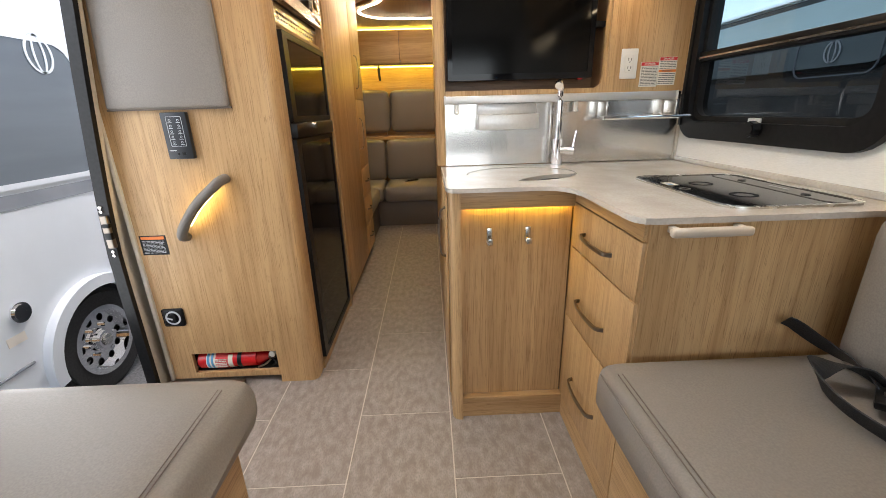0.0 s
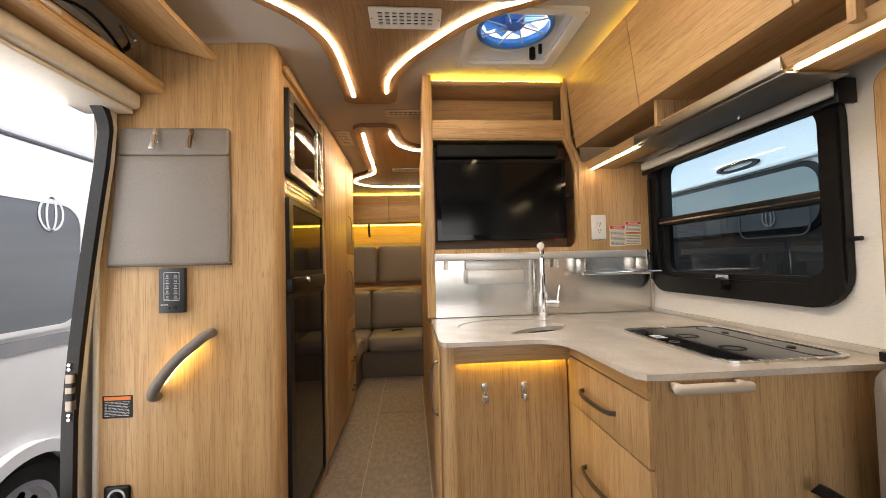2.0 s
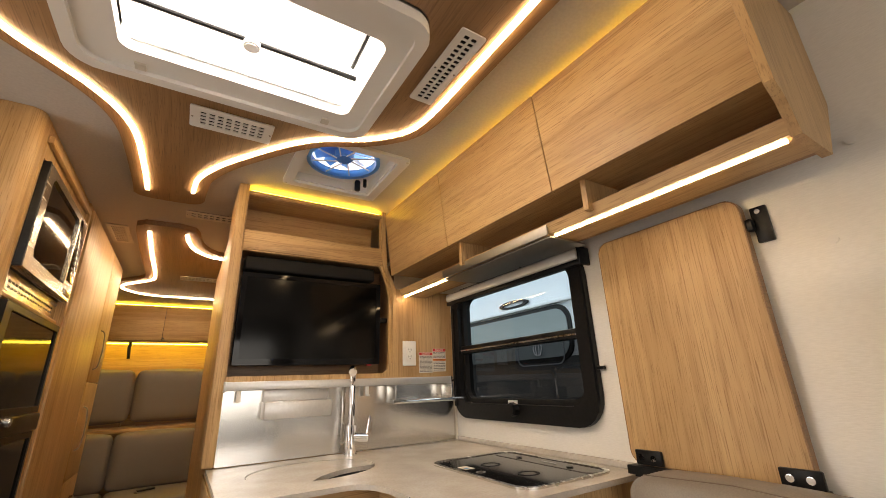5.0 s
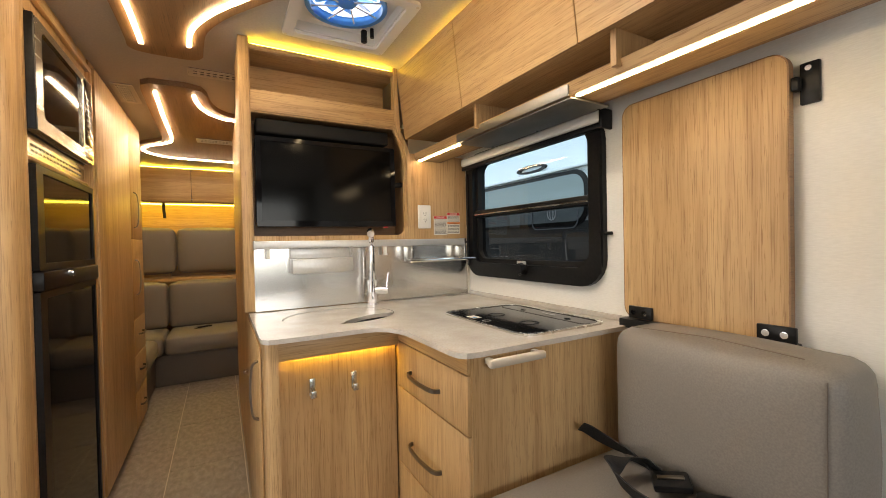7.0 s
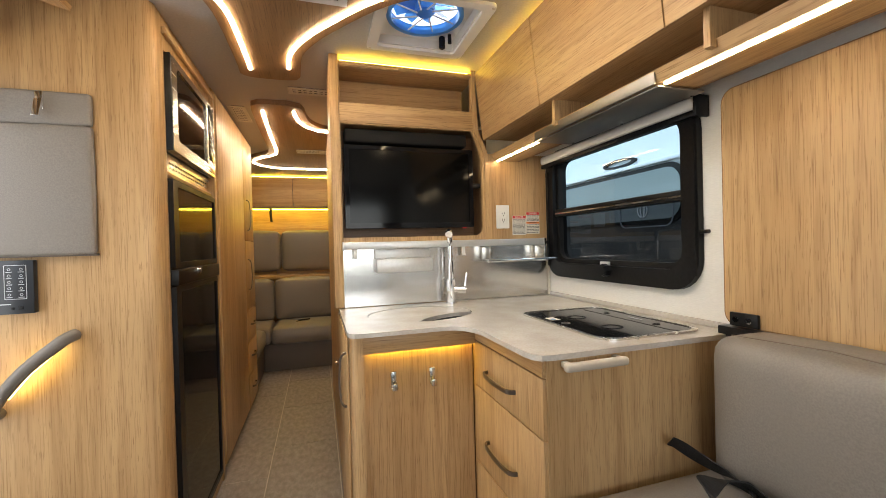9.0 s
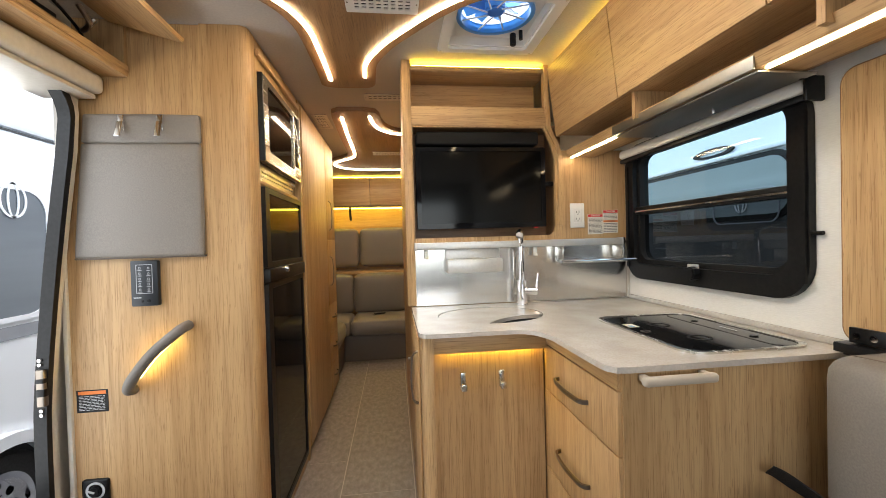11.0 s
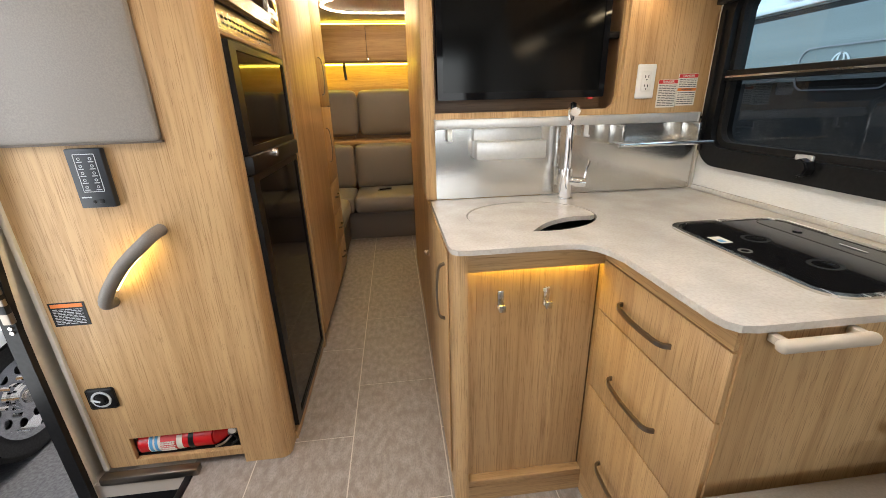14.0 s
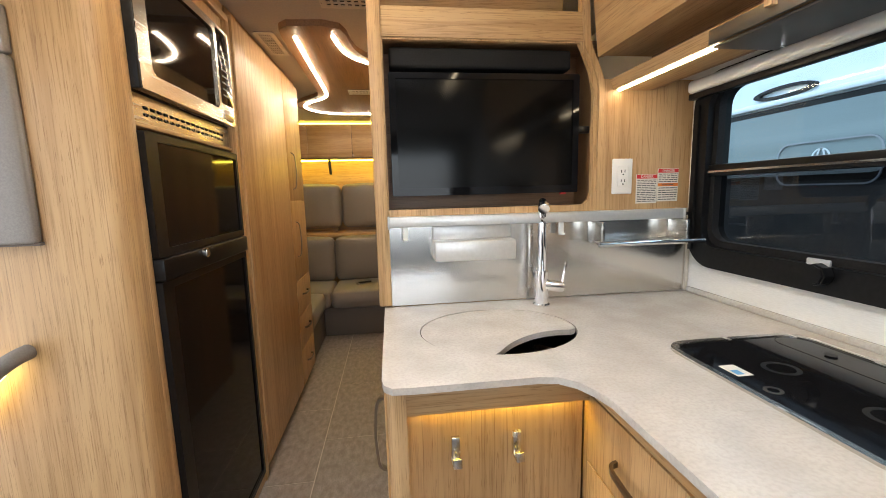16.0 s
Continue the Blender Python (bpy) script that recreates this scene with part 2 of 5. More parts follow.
def box(x0, x1, y0, y1, z0, z1, r=0.0, seg=2, bm=None):
    """A box, its edges rounded by r."""
    b = bmesh.new()
    bmesh.ops.create_cube(b, size=1)
    bmesh.ops.scale(b, vec=(x1 - x0, y1 - y0, z1 - z0), verts=b.verts)
    bmesh.ops.translate(b, vec=((x0 + x1) / 2, (y0 + y1) / 2, (z0 + z1) / 2), verts=b.verts)
    if r:
        bmesh.ops.bevel(b, geom=b.edges[:], offset=r, segments=seg, profile=0.5, affect="EDGES")
    if bm is None:
        return b
    return join(bm, b)


def join(bm, *others):
    for o in others:
        me = bpy.data.meshes.new("tmp")
        o.to_mesh(me)
        o.free()
        bm.from_mesh(me)
        bpy.data.meshes.remove(me)
    return bm


def turned(bm, m):
    bmesh.ops.transform(bm, matrix=m, verts=bm.verts)
    return bm


def rrect(u0, v0, u1, v1, r, n=6):
    pts = []
    for cx, cy, a in ((u1 - r, v0 + r, -90), (u1 - r, v1 - r, 0), (u0 + r, v1 - r, 90), (u0 + r, v0 + r, 180)):
        for i in range(n + 1):
            t = radians(a + 90 * i / n)
            pts.append((cx + r * math.cos(t), cy + r * math.sin(t)))
    return pts


def ellipse(cx, cy, rx, ry, n=40, a0=0, a1=360):
    full = abs(a1 - a0) >= 360
    return [(cx + rx * math.cos(radians(a0 + (a1 - a0) * i / (n if full else n - 1))), cy + ry * math.sin(radians(a0 + (a1 - a0) * i / (n if full else n - 1)))) for i in range(n)]


def place3(u, v, d, axis):
    return {"z": (u, v, d), "y": (u, d, v), "x": (d, u, v)}[axis]


def prism(loops, d0, d1, axis="z"):
    """A plate between d0 and d1 along the axis: the first loop is its outline, the others are holes through it."""
    bm = bmesh.new()
    edges, rings = [], []
    for loop in loops:
        vs = [bm.verts.new(place3(u, v, d0, axis)) for u, v in loop]
        edges += [bm.edges.new((vs[i], vs[(i + 1) % len(vs)])) for i in range(len(vs))]
        rings.append(vs)
    bmesh.ops.triangle_fill(bm, edges=edges, use_beauty=True, use_dissolve=False)
    low = bm.faces[:]
    twin = {}
    for ring, loop in zip(rings, loops):
        for v, (a, b) in zip(ring, loop):
            twin[v] = bm.verts.new(place3(a, b, d1, axis))
    for f in low:
        bm.faces.new([twin[v] for v in reversed(f.verts[:])])
    for ring in rings:
        for i in range(len(ring)):
            a, b = ring[i], ring[(i + 1) % len(ring)]
            bm.faces.new((a, b, twin[b], twin[a]))
    return bm


def smooth_line(pts, n=8):
    """A Catmull-Rom line through points."""
    ps = [Vector(p) for p in pts]
    ps = [ps[0] * 2 - ps[1]] + ps + [ps[-1] * 2 - ps[-2]]
    out = []
    for i in range(1, len(ps) - 2):
        a, b, c, d = ps[i - 1:i + 3]
        for k in range(n):
            t = k / n
            out.append(0.5 * (2 * b + (c - a) * t + (2 * a - 5 * b + 4 * c - d) * t * t + (3 * b - a - 3 * c + d) * t ** 3))
    out.append(ps[-2])
    return out


def tube(pts, r, n=8, flat=1.0, up=Vector((0, 0, 1)), taper=None):
    """A tube along points; flat squeezes it along its second axis."""
    bm = bmesh.new()
    pts = [Vector(p) for p in pts]
    rings = []
    for i, p in enumerate(pts):
        d = (pts[min(i + 1, len(pts) - 1)] - pts[max(i - 1, 0)]).normalized()
        s = d.cross(up)
        s = s.normalized() if s.length > 1e-4 else Vector((1, 0, 0))
        w = s.cross(d).normalized()
        k = r * (taper[i] if taper else 1)
        rings.append([bm.verts.new(p + s * k * math.cos(2 * math.pi * j / n) + w * k * flat * math.sin(2 * math.pi * j / n)) for j in range(n)])
    for a, b in zip(rings, rings[1:]):
        for j in range(n):
            bm.faces.new((a[j], a[(j + 1) % n], b[(j + 1) % n], b[j]))
    bm.faces.new(rings[0])
    bm.faces.new(list(reversed(rings[-1])))
    return bm


def ribbon(pts, w, h, up=Vector((0, 0, 1))):
    """A flat band along points, w wide across and h thick along up."""
    bm = bmesh.new()
    pts = [Vector(p) for p in pts]
    rings = []
    for i, p in enumerate(pts):
        d = (pts[min(i + 1, len(pts) - 1)] - pts[max(i - 1, 0)]).normalized()
        s = d.cross(up)
        s = s.normalized() if s.length > 1e-4 else Vector((1, 0, 0))
        u = s.cross(d).normalized()
        rings.append([bm.verts.new(p + s * a * w / 2 + u * b * h / 2) for a, b in ((-1, -1), (1, -1), (1, 1), (-1, 1))])
    for a, b in zip(rings, rings[1:]):
        for j in range(4):
            bm.faces.new((a[j], a[(j + 1) % 4], b[(j + 1) % 4], b[j]))
    bm.faces.new(rings[0])
    bm.faces.new(list(reversed(rings[-1])))
    return bm


def cyl(p, q, r, n=20, bevel=0.0, r2=None):
    p, q = Vector(p), Vector(q)
    bm = bmesh.new()
    bmesh.ops.create_cone(bm, cap_ends=True, segments=n, radius1=r, radius2=r if r2 is None else r2, depth=(q - p).length)
    if bevel:
        bmesh.ops.bevel(bm, geom=[e for e in bm.edges if len(e.link_faces) == 2 and any(len(f.verts) > 4 for f in e.link_faces)], offset=bevel, segments=2, affect="EDGES")
    return turned(bm, Matrix.Translation((p + q) / 2) @ (q - p).to_track_quat("Z", "Y").to_matrix().to_4x4())


def cushion(x0, x1, y0, y1, z0, z1, r=0.03, puff=0.008):
    """An upholstered block: rounded edges and slightly swollen faces."""
    bm = bmesh.new()
    bmesh.ops.create_cube(bm, size=1)
    bmesh.ops.subdivide_edges(bm, edges=bm.edges[:], cuts=11, use_grid_fill=True)
    h = Vector((x1 - x0, y1 - y0, z1 - z0)) / 2
    c = Vector(((x0 + x1) / 2, (y0 + y1) / 2, (z0 + z1) / 2))
    for v in bm.verts:
        g = []
        for k in range(3):
            t = v.co[k] * 2
            g.append(math.copysign(1 - (1 - abs(t)) ** 1.7, t))
        p = Vector([g[k] * h[k] for k in range(3)])
        core = Vector([max(-(h[k] - r), min(h[k] - r, p[k])) for k in range(3)])
        d = p - core
        if d.length > 1e-6:
            p = core + d.normalized() * r
        swell = [1 - (p[k] / h[k]) ** 2 for k in range(3)]
        for k in range(3):
            if abs(abs(p[k]) - h[k]) < 1e-5:
                o = [j for j in range(3) if j != k]
                p[k] += math.copysign(puff * max(0, swell[o[0]]) * max(0, swell[o[1]]), p[k])
        v.co = c + p + Vector((0, 0, 0))
    return bm


def seam(pts, parent, r=0.0022):
    return part("seam", tube(pts, r, 5), STITCH, parent)


def bow_handle(name, p, q, out, parent, mat=None, w=0.011):
    """A bowed flat pull between p and q, standing off by out."""
    p, q, out = Vector(p), Vector(q), Vector(out)
    pts = [p, p + out * 0.55 + (q - p) * 0.03] + [p + (q - p) * t + out * (0.75 + 0.35 * math.sin(math.pi * t)) for t in (0.1, 0.25, 0.4, 0.5, 0.6, 0.75, 0.9)] + [q + out * 0.55 - (q - p) * 0.03, q]
    up = (q - p).cross(out).normalized()
    return part(name, ribbon(smooth_line(pts, 4), 0.006, w, up), mat or NICKEL, parent, "bowed satin metal pull")


def text_bars(u0, u1, v0, v1, rows, d0, d1, axis, seed=0, fill=0.6):
    """Rows of small printed bars, standing for lines of print too small to read."""
    rng = random.Random(seed)
    bm = bmesh.new()
    step = (v1 - v0) / rows
    for i in range(rows):
        a = v1 - (i + 0.5) * step
        u = u0
        while u < u1 - 0.002:
            w = min(rng.uniform(0.08, 0.25) * (u1 - u0), u1 - u)
            join(bm, prism([[(u, a - step * fill / 2), (u + w, a - step * fill / 2), (u + w, a + step * fill / 2), (u, a + step * fill / 2)]], d0, d1, axis))
            u += w + 0.05 * (u1 - u0)
    return bm


def text_mesh(name, body, size, m, mat, parent, depth=0.0004):
    cu = bpy.data.curves.new(name, "FONT")
    cu.body, cu.size, cu.extrude, cu.align_x, cu.align_y = body, size, depth, "CENTER", "CENTER"
    tmp = new(name + "_tmp", cu)
    me = bpy.data.meshes.new_from_object(tmp.evaluated_get(bpy.context.evaluated_depsgraph_get()))
    bpy.data.objects.remove(tmp)
    me.transform(m)
    me.materials.clear()
    me.materials.append(mat)
    ob = new(name, me)
    ob.parent = parent
    return ob


FACE_Y = Matrix(((1, 0, 0, 0), (0, 0, -1, 0), (0, 1, 0, 0), (0, 0, 0, 1)))  # text upright, facing -y


def wall(name, bm, mat, label, category="wall"):
    return tagged(finish(name, bm, mat), label, category, kind="structure")


# ---- plan: x to the right, y towards the rear, floor z = 0 ----
XL, XR, YF, YR, ZC = -0.64, 1.67, -1.45, 5.72, 2.0
YB = 2.35          # face of the galley back wall
YP = 2.11          # face of the entry panel
XF = 0.05          # face of the fridge and closets
XS = 0.635         # aisle side of the galley and washroom

# ---- large structure ----
ground = wall("ground", box(-60, 60, -60, 60, -0.75, -0.6), ASPHALT, "dark worn asphalt parking lot", "ground")

floor_loops = [[(XL, YF), (XR, YF), (XR, YR), (XL, YR), (XL, 2.07), (-0.31, 2.07), (-0.31, 1.42), (XL, 1.42)]]
floor = wall("floor", prism(floor_loops, -0.06, -0.0012), GROUT, "grey-brown stone-look vinyl tile floor with pale joints", "floor")
well = thing("entry_step", "dark plastic step well inside the entry door", "step", kind="structure")
part("tread", box(-0.68, -0.29, 1.40, 2.07, -0.24, -0.22, 0.004), BLACK_MATT, well)
part("riser", box(-0.31, -0.295, 1.42, 2.07, -0.22, -0.062), BLACK_MATT, well)
part("side", box(-0.64, -0.31, 2.071, 2.085, -0.24, -0.004), BLACK_MATT, well)
part("nosing", box(-0.316, -0.29, 1.42, 2.066, -0.03, 0.005, 0.003), BLACK, well)
part("sill", box(-0.60, -0.27, 2.062, 2.10, -0.003, 0.03, 0.008), NICKEL, well, "dark satin metal sill")

SKY = rrect(0.255, 1.29, 0.86, 1.645, 0.03)
FAN = rrect(0.80, 1.865, 1.13, 2.205, 0.02)
ceiling_loops = [[(XL, YF), (XR, YF), (XR, YR), (XL, YR)], SKY, FAN]
ceiling = wall("ceiling", prism(ceiling_loops, ZC, ZC + 0.06), CEIL, "off-white fabric ceiling liner", "ceiling")

WIN = rrect(1.52, 1.02, 2.30, 1.60, 0.09)
wall_right = wall("wall_right", prism([[(YF, -0.06), (YR, -0.06), (YR, ZC), (YF, ZC)], WIN], XR, XR + 0.06, "x"), WALL, "textured white wall covering")
def tall(loop, n=14):
    """The same outline with its long straight runs divided, so that it can lean."""
    out = []
    for (a, c), (d, e) in zip(loop, loop[1:] + loop[:1]):
        k = n if abs(e - c) > 0.5 else 1
        out += [(a + (d - a) * i / k, c + (e - c) * i / k) for i in range(k)]
    return out


def lean(ob):
    """The side of the vehicle bends inwards towards the roof."""
    for v in ob.data.vertices:
        v.co.x += 0.115 * max(0.0, min(1.0, (v.co.z - 0.6) / 1.0)) ** 1.3
    return ob


DOOR = tall(rrect(1.38, -0.22, 2.05, 1.76, 0.12))
wall_left = lean(wall("wall_left", prism([[(YF, -0.3), (2.3, -0.3), (2.3, 0.6), (2.3, 1.2), (2.3, ZC), (YF, ZC), (YF, 1.2), (YF, 0.6)], DOOR], XL - 0.012, XL, "x"), CREAM, "cream side wall with the entry opening"))
wall_left_rear = wall("wall_left_rear", box(XL - 0.03, XL, 2.3, YR, -0.06, ZC), CREAM, "cream side wall behind the closets")
wall_rear = wall("wall_rear", box(XL, XR, YR, YR + 0.05, -0.06, ZC), WOOD_X, "oak rear wall lit by an amber strip")
# unseen front wall, added to close the room; its opening suits the windscreen lamp
SHIELD = rrect(-0.35, 0.98, 1.45, 1.75, 0.12)
wall_front = wall("wall_front", prism([[(XL, -0.06), (XR, -0.06), (XR, ZC), (XL, ZC)], SHIELD], YF - 0.06, YF, "y"), BLACK_MATT, "unseen dark cab front with an assumed windscreen opening")

# ---- entry door frame ----
door = thing("door_1", "open entry doorway with black frame and cream trim", "door", kind="structure")
outer = tall(rrect(1.345, -0.26, 2.087, 1.80, 0.135))
lean(part("trim", prism([outer, tall(rrect(1.365, -0.235, 2.062, 1.775, 0.125))], XL + 0.002, XL + 0.016, "x"), CREAM, door, "cream plastic trim"))
lean(part("frame", prism([tall(rrect(1.366, -0.234, 2.061, 1.774, 0.125)), tall(rrect(1.39, -0.215, 2.04, 1.75, 0.115))], XL - 0.018, XL + 0.022, "x"), BLACK, door, "gloss black door frame"))
jam = part("latch", box(XL + 0.004, XL + 0.030, 2.028, 2.046, 0.675, 0.80, 0.004), NICKEL, door, "steel striker with dark slots")
part("slot", box(XL + 0.008, XL + 0.032, 2.024, 2.042, 0.71, 0.735, 0.002), BLACK, jam)
part("slot", box(XL + 0.008, XL + 0.032, 2.024, 2.042, 0.755, 0.77, 0.002), BLACK, jam)
for z in (0.645, 0.66, 0.815, 0.83):
    part("screw", cyl((XL + 0.012, 2.040, z), (XL + 0.012, 2.034, z), 0.006, 10), STEEL_H, door)
shade = thing("roller_blind", "cream roll-up shade cassette over the entry door", "shade")
part("cassette", box(XL + 0.003, -0.43, 0.8, 2.10, 1.735, 1.80, 0.018, 3), CREAM, shade)
part("pull_bar", box(XL + 0.02, -0.455, 0.8, 2.09, 1.718, 1.734, 0.004), CREAM, shade)

# ---- ceiling panels with light strips ----
def light_panel(label, outline, hole, strips, glowing):
    t = thing("ceiling_panel", label, "ceiling panel", group="ceiling light panels")
    loops = [outline] + ([hole] if hole else [])
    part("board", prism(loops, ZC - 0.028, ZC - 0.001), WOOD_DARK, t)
    for s in strips:
        part("light_strip", ribbon([(x, y, ZC - 0.031) for x, y in s], 0.0145, 0.007), glowing, t, "glowing warm white strip")
    return t


def flat(pts, n=6):
    return [(p.x, p.y) for p in smooth_line([(x, y, 0) for x, y in pts], n)]


def offset(pts, d):
    out = []
    for i, (x, y) in enumerate(pts):
        a, b = Vector(pts[max(i - 1, 0)]), Vector(pts[min(i + 1, len(pts) - 1)])
        t = (b - a).normalized()
        out.append((x - t.y * d, y + t.x * d))
    return out


left_led = flat([(0.015, 0.75), (0.012, 1.40), (0.015, 1.60), (0.028, 1.66), (0.066, 1.727), (0.125, 1.79), (0.19, 1.86), (0.245, 1.95), (0.276, 2.06), (0.284, 2.2), (0.286, 2.38), (0.285, 2.515)])
right_led = flat([(1.08, 0.75), (1.08, 1.25), (1.078, 1.50), (1.06, 1.615), (1.01, 1.69), (0.925, 1.76), (0.82, 1.815), (0.73, 1.895), (0.635, 2.015), (0.532, 2.165), (0.463, 2.32), (0.446, 2.47)])
lo, ro = offset(left_led, 0.05), offset(right_led, -0.05)
nose = [(0.232, 2.575), (0.25, 2.60), (0.30, 2.615), (0.42, 2.615), (0.47, 2.60), (0.492, 2.56)]
nose = flat(nose, 4)
front_panel = light_panel("dark oak ceiling panel with curved warm light strips", lo + nose + list(reversed(ro)), rrect(0.18, 1.2, 0.915, 1.70, 0.06), [left_led, right_led], LED)

rl = flat([(0.262, 3.09), (0.252, 3.55), (0.245, 4.10), (0.20, 4.27), (0.09, 4.40), (0.022, 4.51), (0.01, 4.63), (0.07, 4.76), (0.20, 4.85), (0.45, 4.87), (1.2, 4.87)])
rr = flat([(0.432, 3.07), (0.445, 3.2), (0.475, 3.32), (0.54, 3.42), (0.66, 3.47), (1.2, 3.48)])
rear_outline = [(1.28, 4.93)] + list(reversed(offset(rl, 0.06))) + [(0.21, 3.02), (0.25, 2.98), (0.40, 2.97), (0.47, 3.0)] + offset(rr, -0.06) + [(1.28, 3.42)]
light_panel("dark oak rear ceiling panel with curved light strips", rear_outline, None, [rl, rr], LED_REAR)


def grille(label, x0, x1, y0, y1, z, nx, ny, mat=WHITE, cell=0.62):
    """A flat ceiling vent with a grid of square holes."""
    t = thing("ceiling_vent", label, "vent", group="ceiling vents")
    m = 0.16 * min(x1 - x0, y1 - y0)
    holes = []
    sx, sy = (x1 - x0 - 2.6 * m) / nx, (y1 - y0 - 2.2 * m) / ny
    for i in range(nx):
        for j in range(ny):
            cx, cy = x0 + 1.3 * m + (i + 0.5) * sx, y0 + 1.1 * m + (j + 0.5) * sy
            holes.append([(cx - sx * cell / 2, cy - sy * cell / 2), (cx + sx * cell / 2, cy - sy * cell / 2), (cx + sx * cell / 2, cy + sy * cell / 2), (cx - sx * cell / 2, cy + sy * cell / 2)])
    part("cover", prism([rrect(x0, y0, x1, y1, 0.006, 3)] + holes, z - 0.007, z - 0.003), mat, t)
    part("backing", box(x0 + 0.004, x1 - 0.004, y0 + 0.004, y1 - 0.004, z - 0.0026, z - 0.0002), BLACK_MATT, t)
    for x in (x0 + 0.007, x1 - 0.007):
        part("screw", cyl((x, (y0 + y1) / 2, z - 0.0085), (x, (y0 + y1) / 2, z - 0.007), 0.003, 8), STEEL_H, t)
    return t


grille("white square-hole air vent on the oak ceiling panel", 0.425, 0.662, 1.815, 1.93, ZC - 0.028, 8, 4)
grille("long white slotted air vent beside the light strip", 0.976, 1.05, 1.19, 1.475, ZC - 0.028, 2, 16, cell=0.72)
grille("small dark air vent on the ceiling liner", 0.07, 0.165, 3.12, 3.42, ZC, 6, 8, CREAM, 0.75)
grille("slim air vent on the ceiling liner", 0.42, 0.70, 2.76, 2.85, ZC, 9, 2, CREAM)
grille("slim air vent on the rear oak panel", 0.40, 0.66, 4.02, 4.14, ZC - 0.028, 9, 2)

# ---- roof window ----
rw = thing("roof_window", "white framed roof window, dome glowing in place of daylight", "skylight")
part("frame", prism([rrect(0.165, 1.205, 0.88, 1.71, 0.06), rrect(0.262, 1.30, 0.81, 1.622, 0.03)], ZC - 0.05, ZC + 0.0, "z"), WHITE, rw, "broad white plastic frame")
part("rim", prism([rrect(0.155, 1.195, 0.89, 1.72, 0.065), rrect(0.185, 1.225, 0.86, 1.69, 0.05)], ZC - 0.062, ZC - 0.03), WHITE, rw)
for a, b in (((0.246, 1.30), (0.262, 1.62)), ((0.81, 1.30), (0.824, 1.62))):
    part("lining", box(a[0], b[0], a[1], b[1], ZC - 0.02, ZC + 0.10), WHITE, rw)
for y in (1.286, 1.614):
    part("lining", box(0.246, 0.824, y, y + 0.014, ZC - 0.02, ZC + 0.10), WHITE, rw)
part("dome", prism([rrect(0.2, 1.24, 0.87, 1.68, 0.05)], ZC + 0.11, ZC + 0.118), DOME, rw, "opaque dome plate glowing in place of the white sky")
part("bar", tube([(0.265, 1.53, ZC + 0.02), (0.805, 1.53, ZC + 0.02)], 0.007), BLACK, rw, "dark lift bar")
part("knob", cyl((0.53, 1.53, ZC + 0.018), (0.53, 1.53, ZC - 0.004), 0.02, 20, 0.004), WHITE, rw)
part("hinge_arm", tube([(0.775, 1.34, ZC + 0.01), (0.785, 1.50, ZC + 0.03)], 0.006), BLACK, rw)
for x in (0.30, 0.76):
    part("clip", box(x - 0.012, x + 0.012, 1.66, 1.685, ZC - 0.056, ZC - 0.049, 0.002), CREAM, rw)

for o in rw.children:
    for v in o.data.vertices:
        v.co.x = 0.17 + (v.co.x - 0.155) * 1.02
        v.co.y += 0.010

# ---- roof fan ----
fan = thing("roof_fan", "white roof vent fan with a blue tinted lid", "fan")
part("frame", prism([rrect(0.762, 1.83, 1.17, 2.24, 0.02), FAN], ZC - 0.014, ZC - 0.001), WHITE, fan)
part("well", prism([FAN, ellipse(0.955, 2.01, 0.135, 0.135)], ZC + 0.035, ZC + 0.04), WHITE, fan)
for x in (0.80, 1.124):
    part("lining", box(x, x + 0.006, 1.865, 2.205, ZC, ZC + 0.05), WHITE, fan)
for y in (1.865, 2.199):
    part("lining", box(0.80, 1.13, y, y + 0.006, ZC, ZC + 0.05), WHITE, fan)
part("ring", prism([ellipse(0.955, 2.01, 0.145, 0.145), ellipse(0.955, 2.01, 0.128, 0.128)], ZC + 0.02, ZC + 0.055), FAN_BLUE, fan)
part("lid", prism([ellipse(0.955, 2.01, 0.16, 0.16)], ZC + 0.12, ZC + 0.125), FAN_LID_GLOW, fan, "blue lid with daylight put in as glow")
part("hub", cyl((0.955, 2.01, ZC + 0.03), (0.955, 2.01, ZC + 0.09), 0.038, 20, 0.006), FAN_BLUE, fan)
for i in range(10):
    a = 2 * math.pi * i / 10
    bm = box(0.036, 0.125, -0.02, 0.02, -0.001, 0.001)
    part("blade", turned(bm, Matrix.Translation((0.955, 2.01, ZC + 0.07)) @ Matrix.Rotation(a, 4, "Z") @ Matrix.Rotation(0.5, 4, "X")), FAN_BLUE, fan)
for i in range(8):
    a = 2 * math.pi * i / 8
    part("guard_spoke", tube([(0.955 + 0.03 * math.cos(a), 2.01 + 0.03 * math.sin(a), ZC + 0.03), (0.955 + 0.13 * math.cos(a + 0.3), 2.01 + 0.13 * math.sin(a + 0.3), ZC + 0.03)], 0.003, 6), WHITE, fan)
part("knob", cyl((1.065, 2.155, ZC + 0.03), (1.065, 2.155, ZC - 0.018), 0.013, 12, 0.003), BLACK, fan, "black crank knob")
part("switch", cyl((1.09, 2.13, ZC + 0.03), (1.09, 2.13, ZC - 0.005), 0.008, 12), BLACK, fan)
part("catch", box(0.83, 0.87, 1.875, 1.89, ZC + 0.005, ZC + 0.02, 0.003), BLACK, fan)
for x, y in ((0.775, 1.843), (1.157, 1.843), (0.775, 2.227), (1.157, 2.227)):
    part("screw", cyl((x, y, ZC - 0.014), (x, y, ZC - 0.017), 0.005, 8), CREAM, fan)

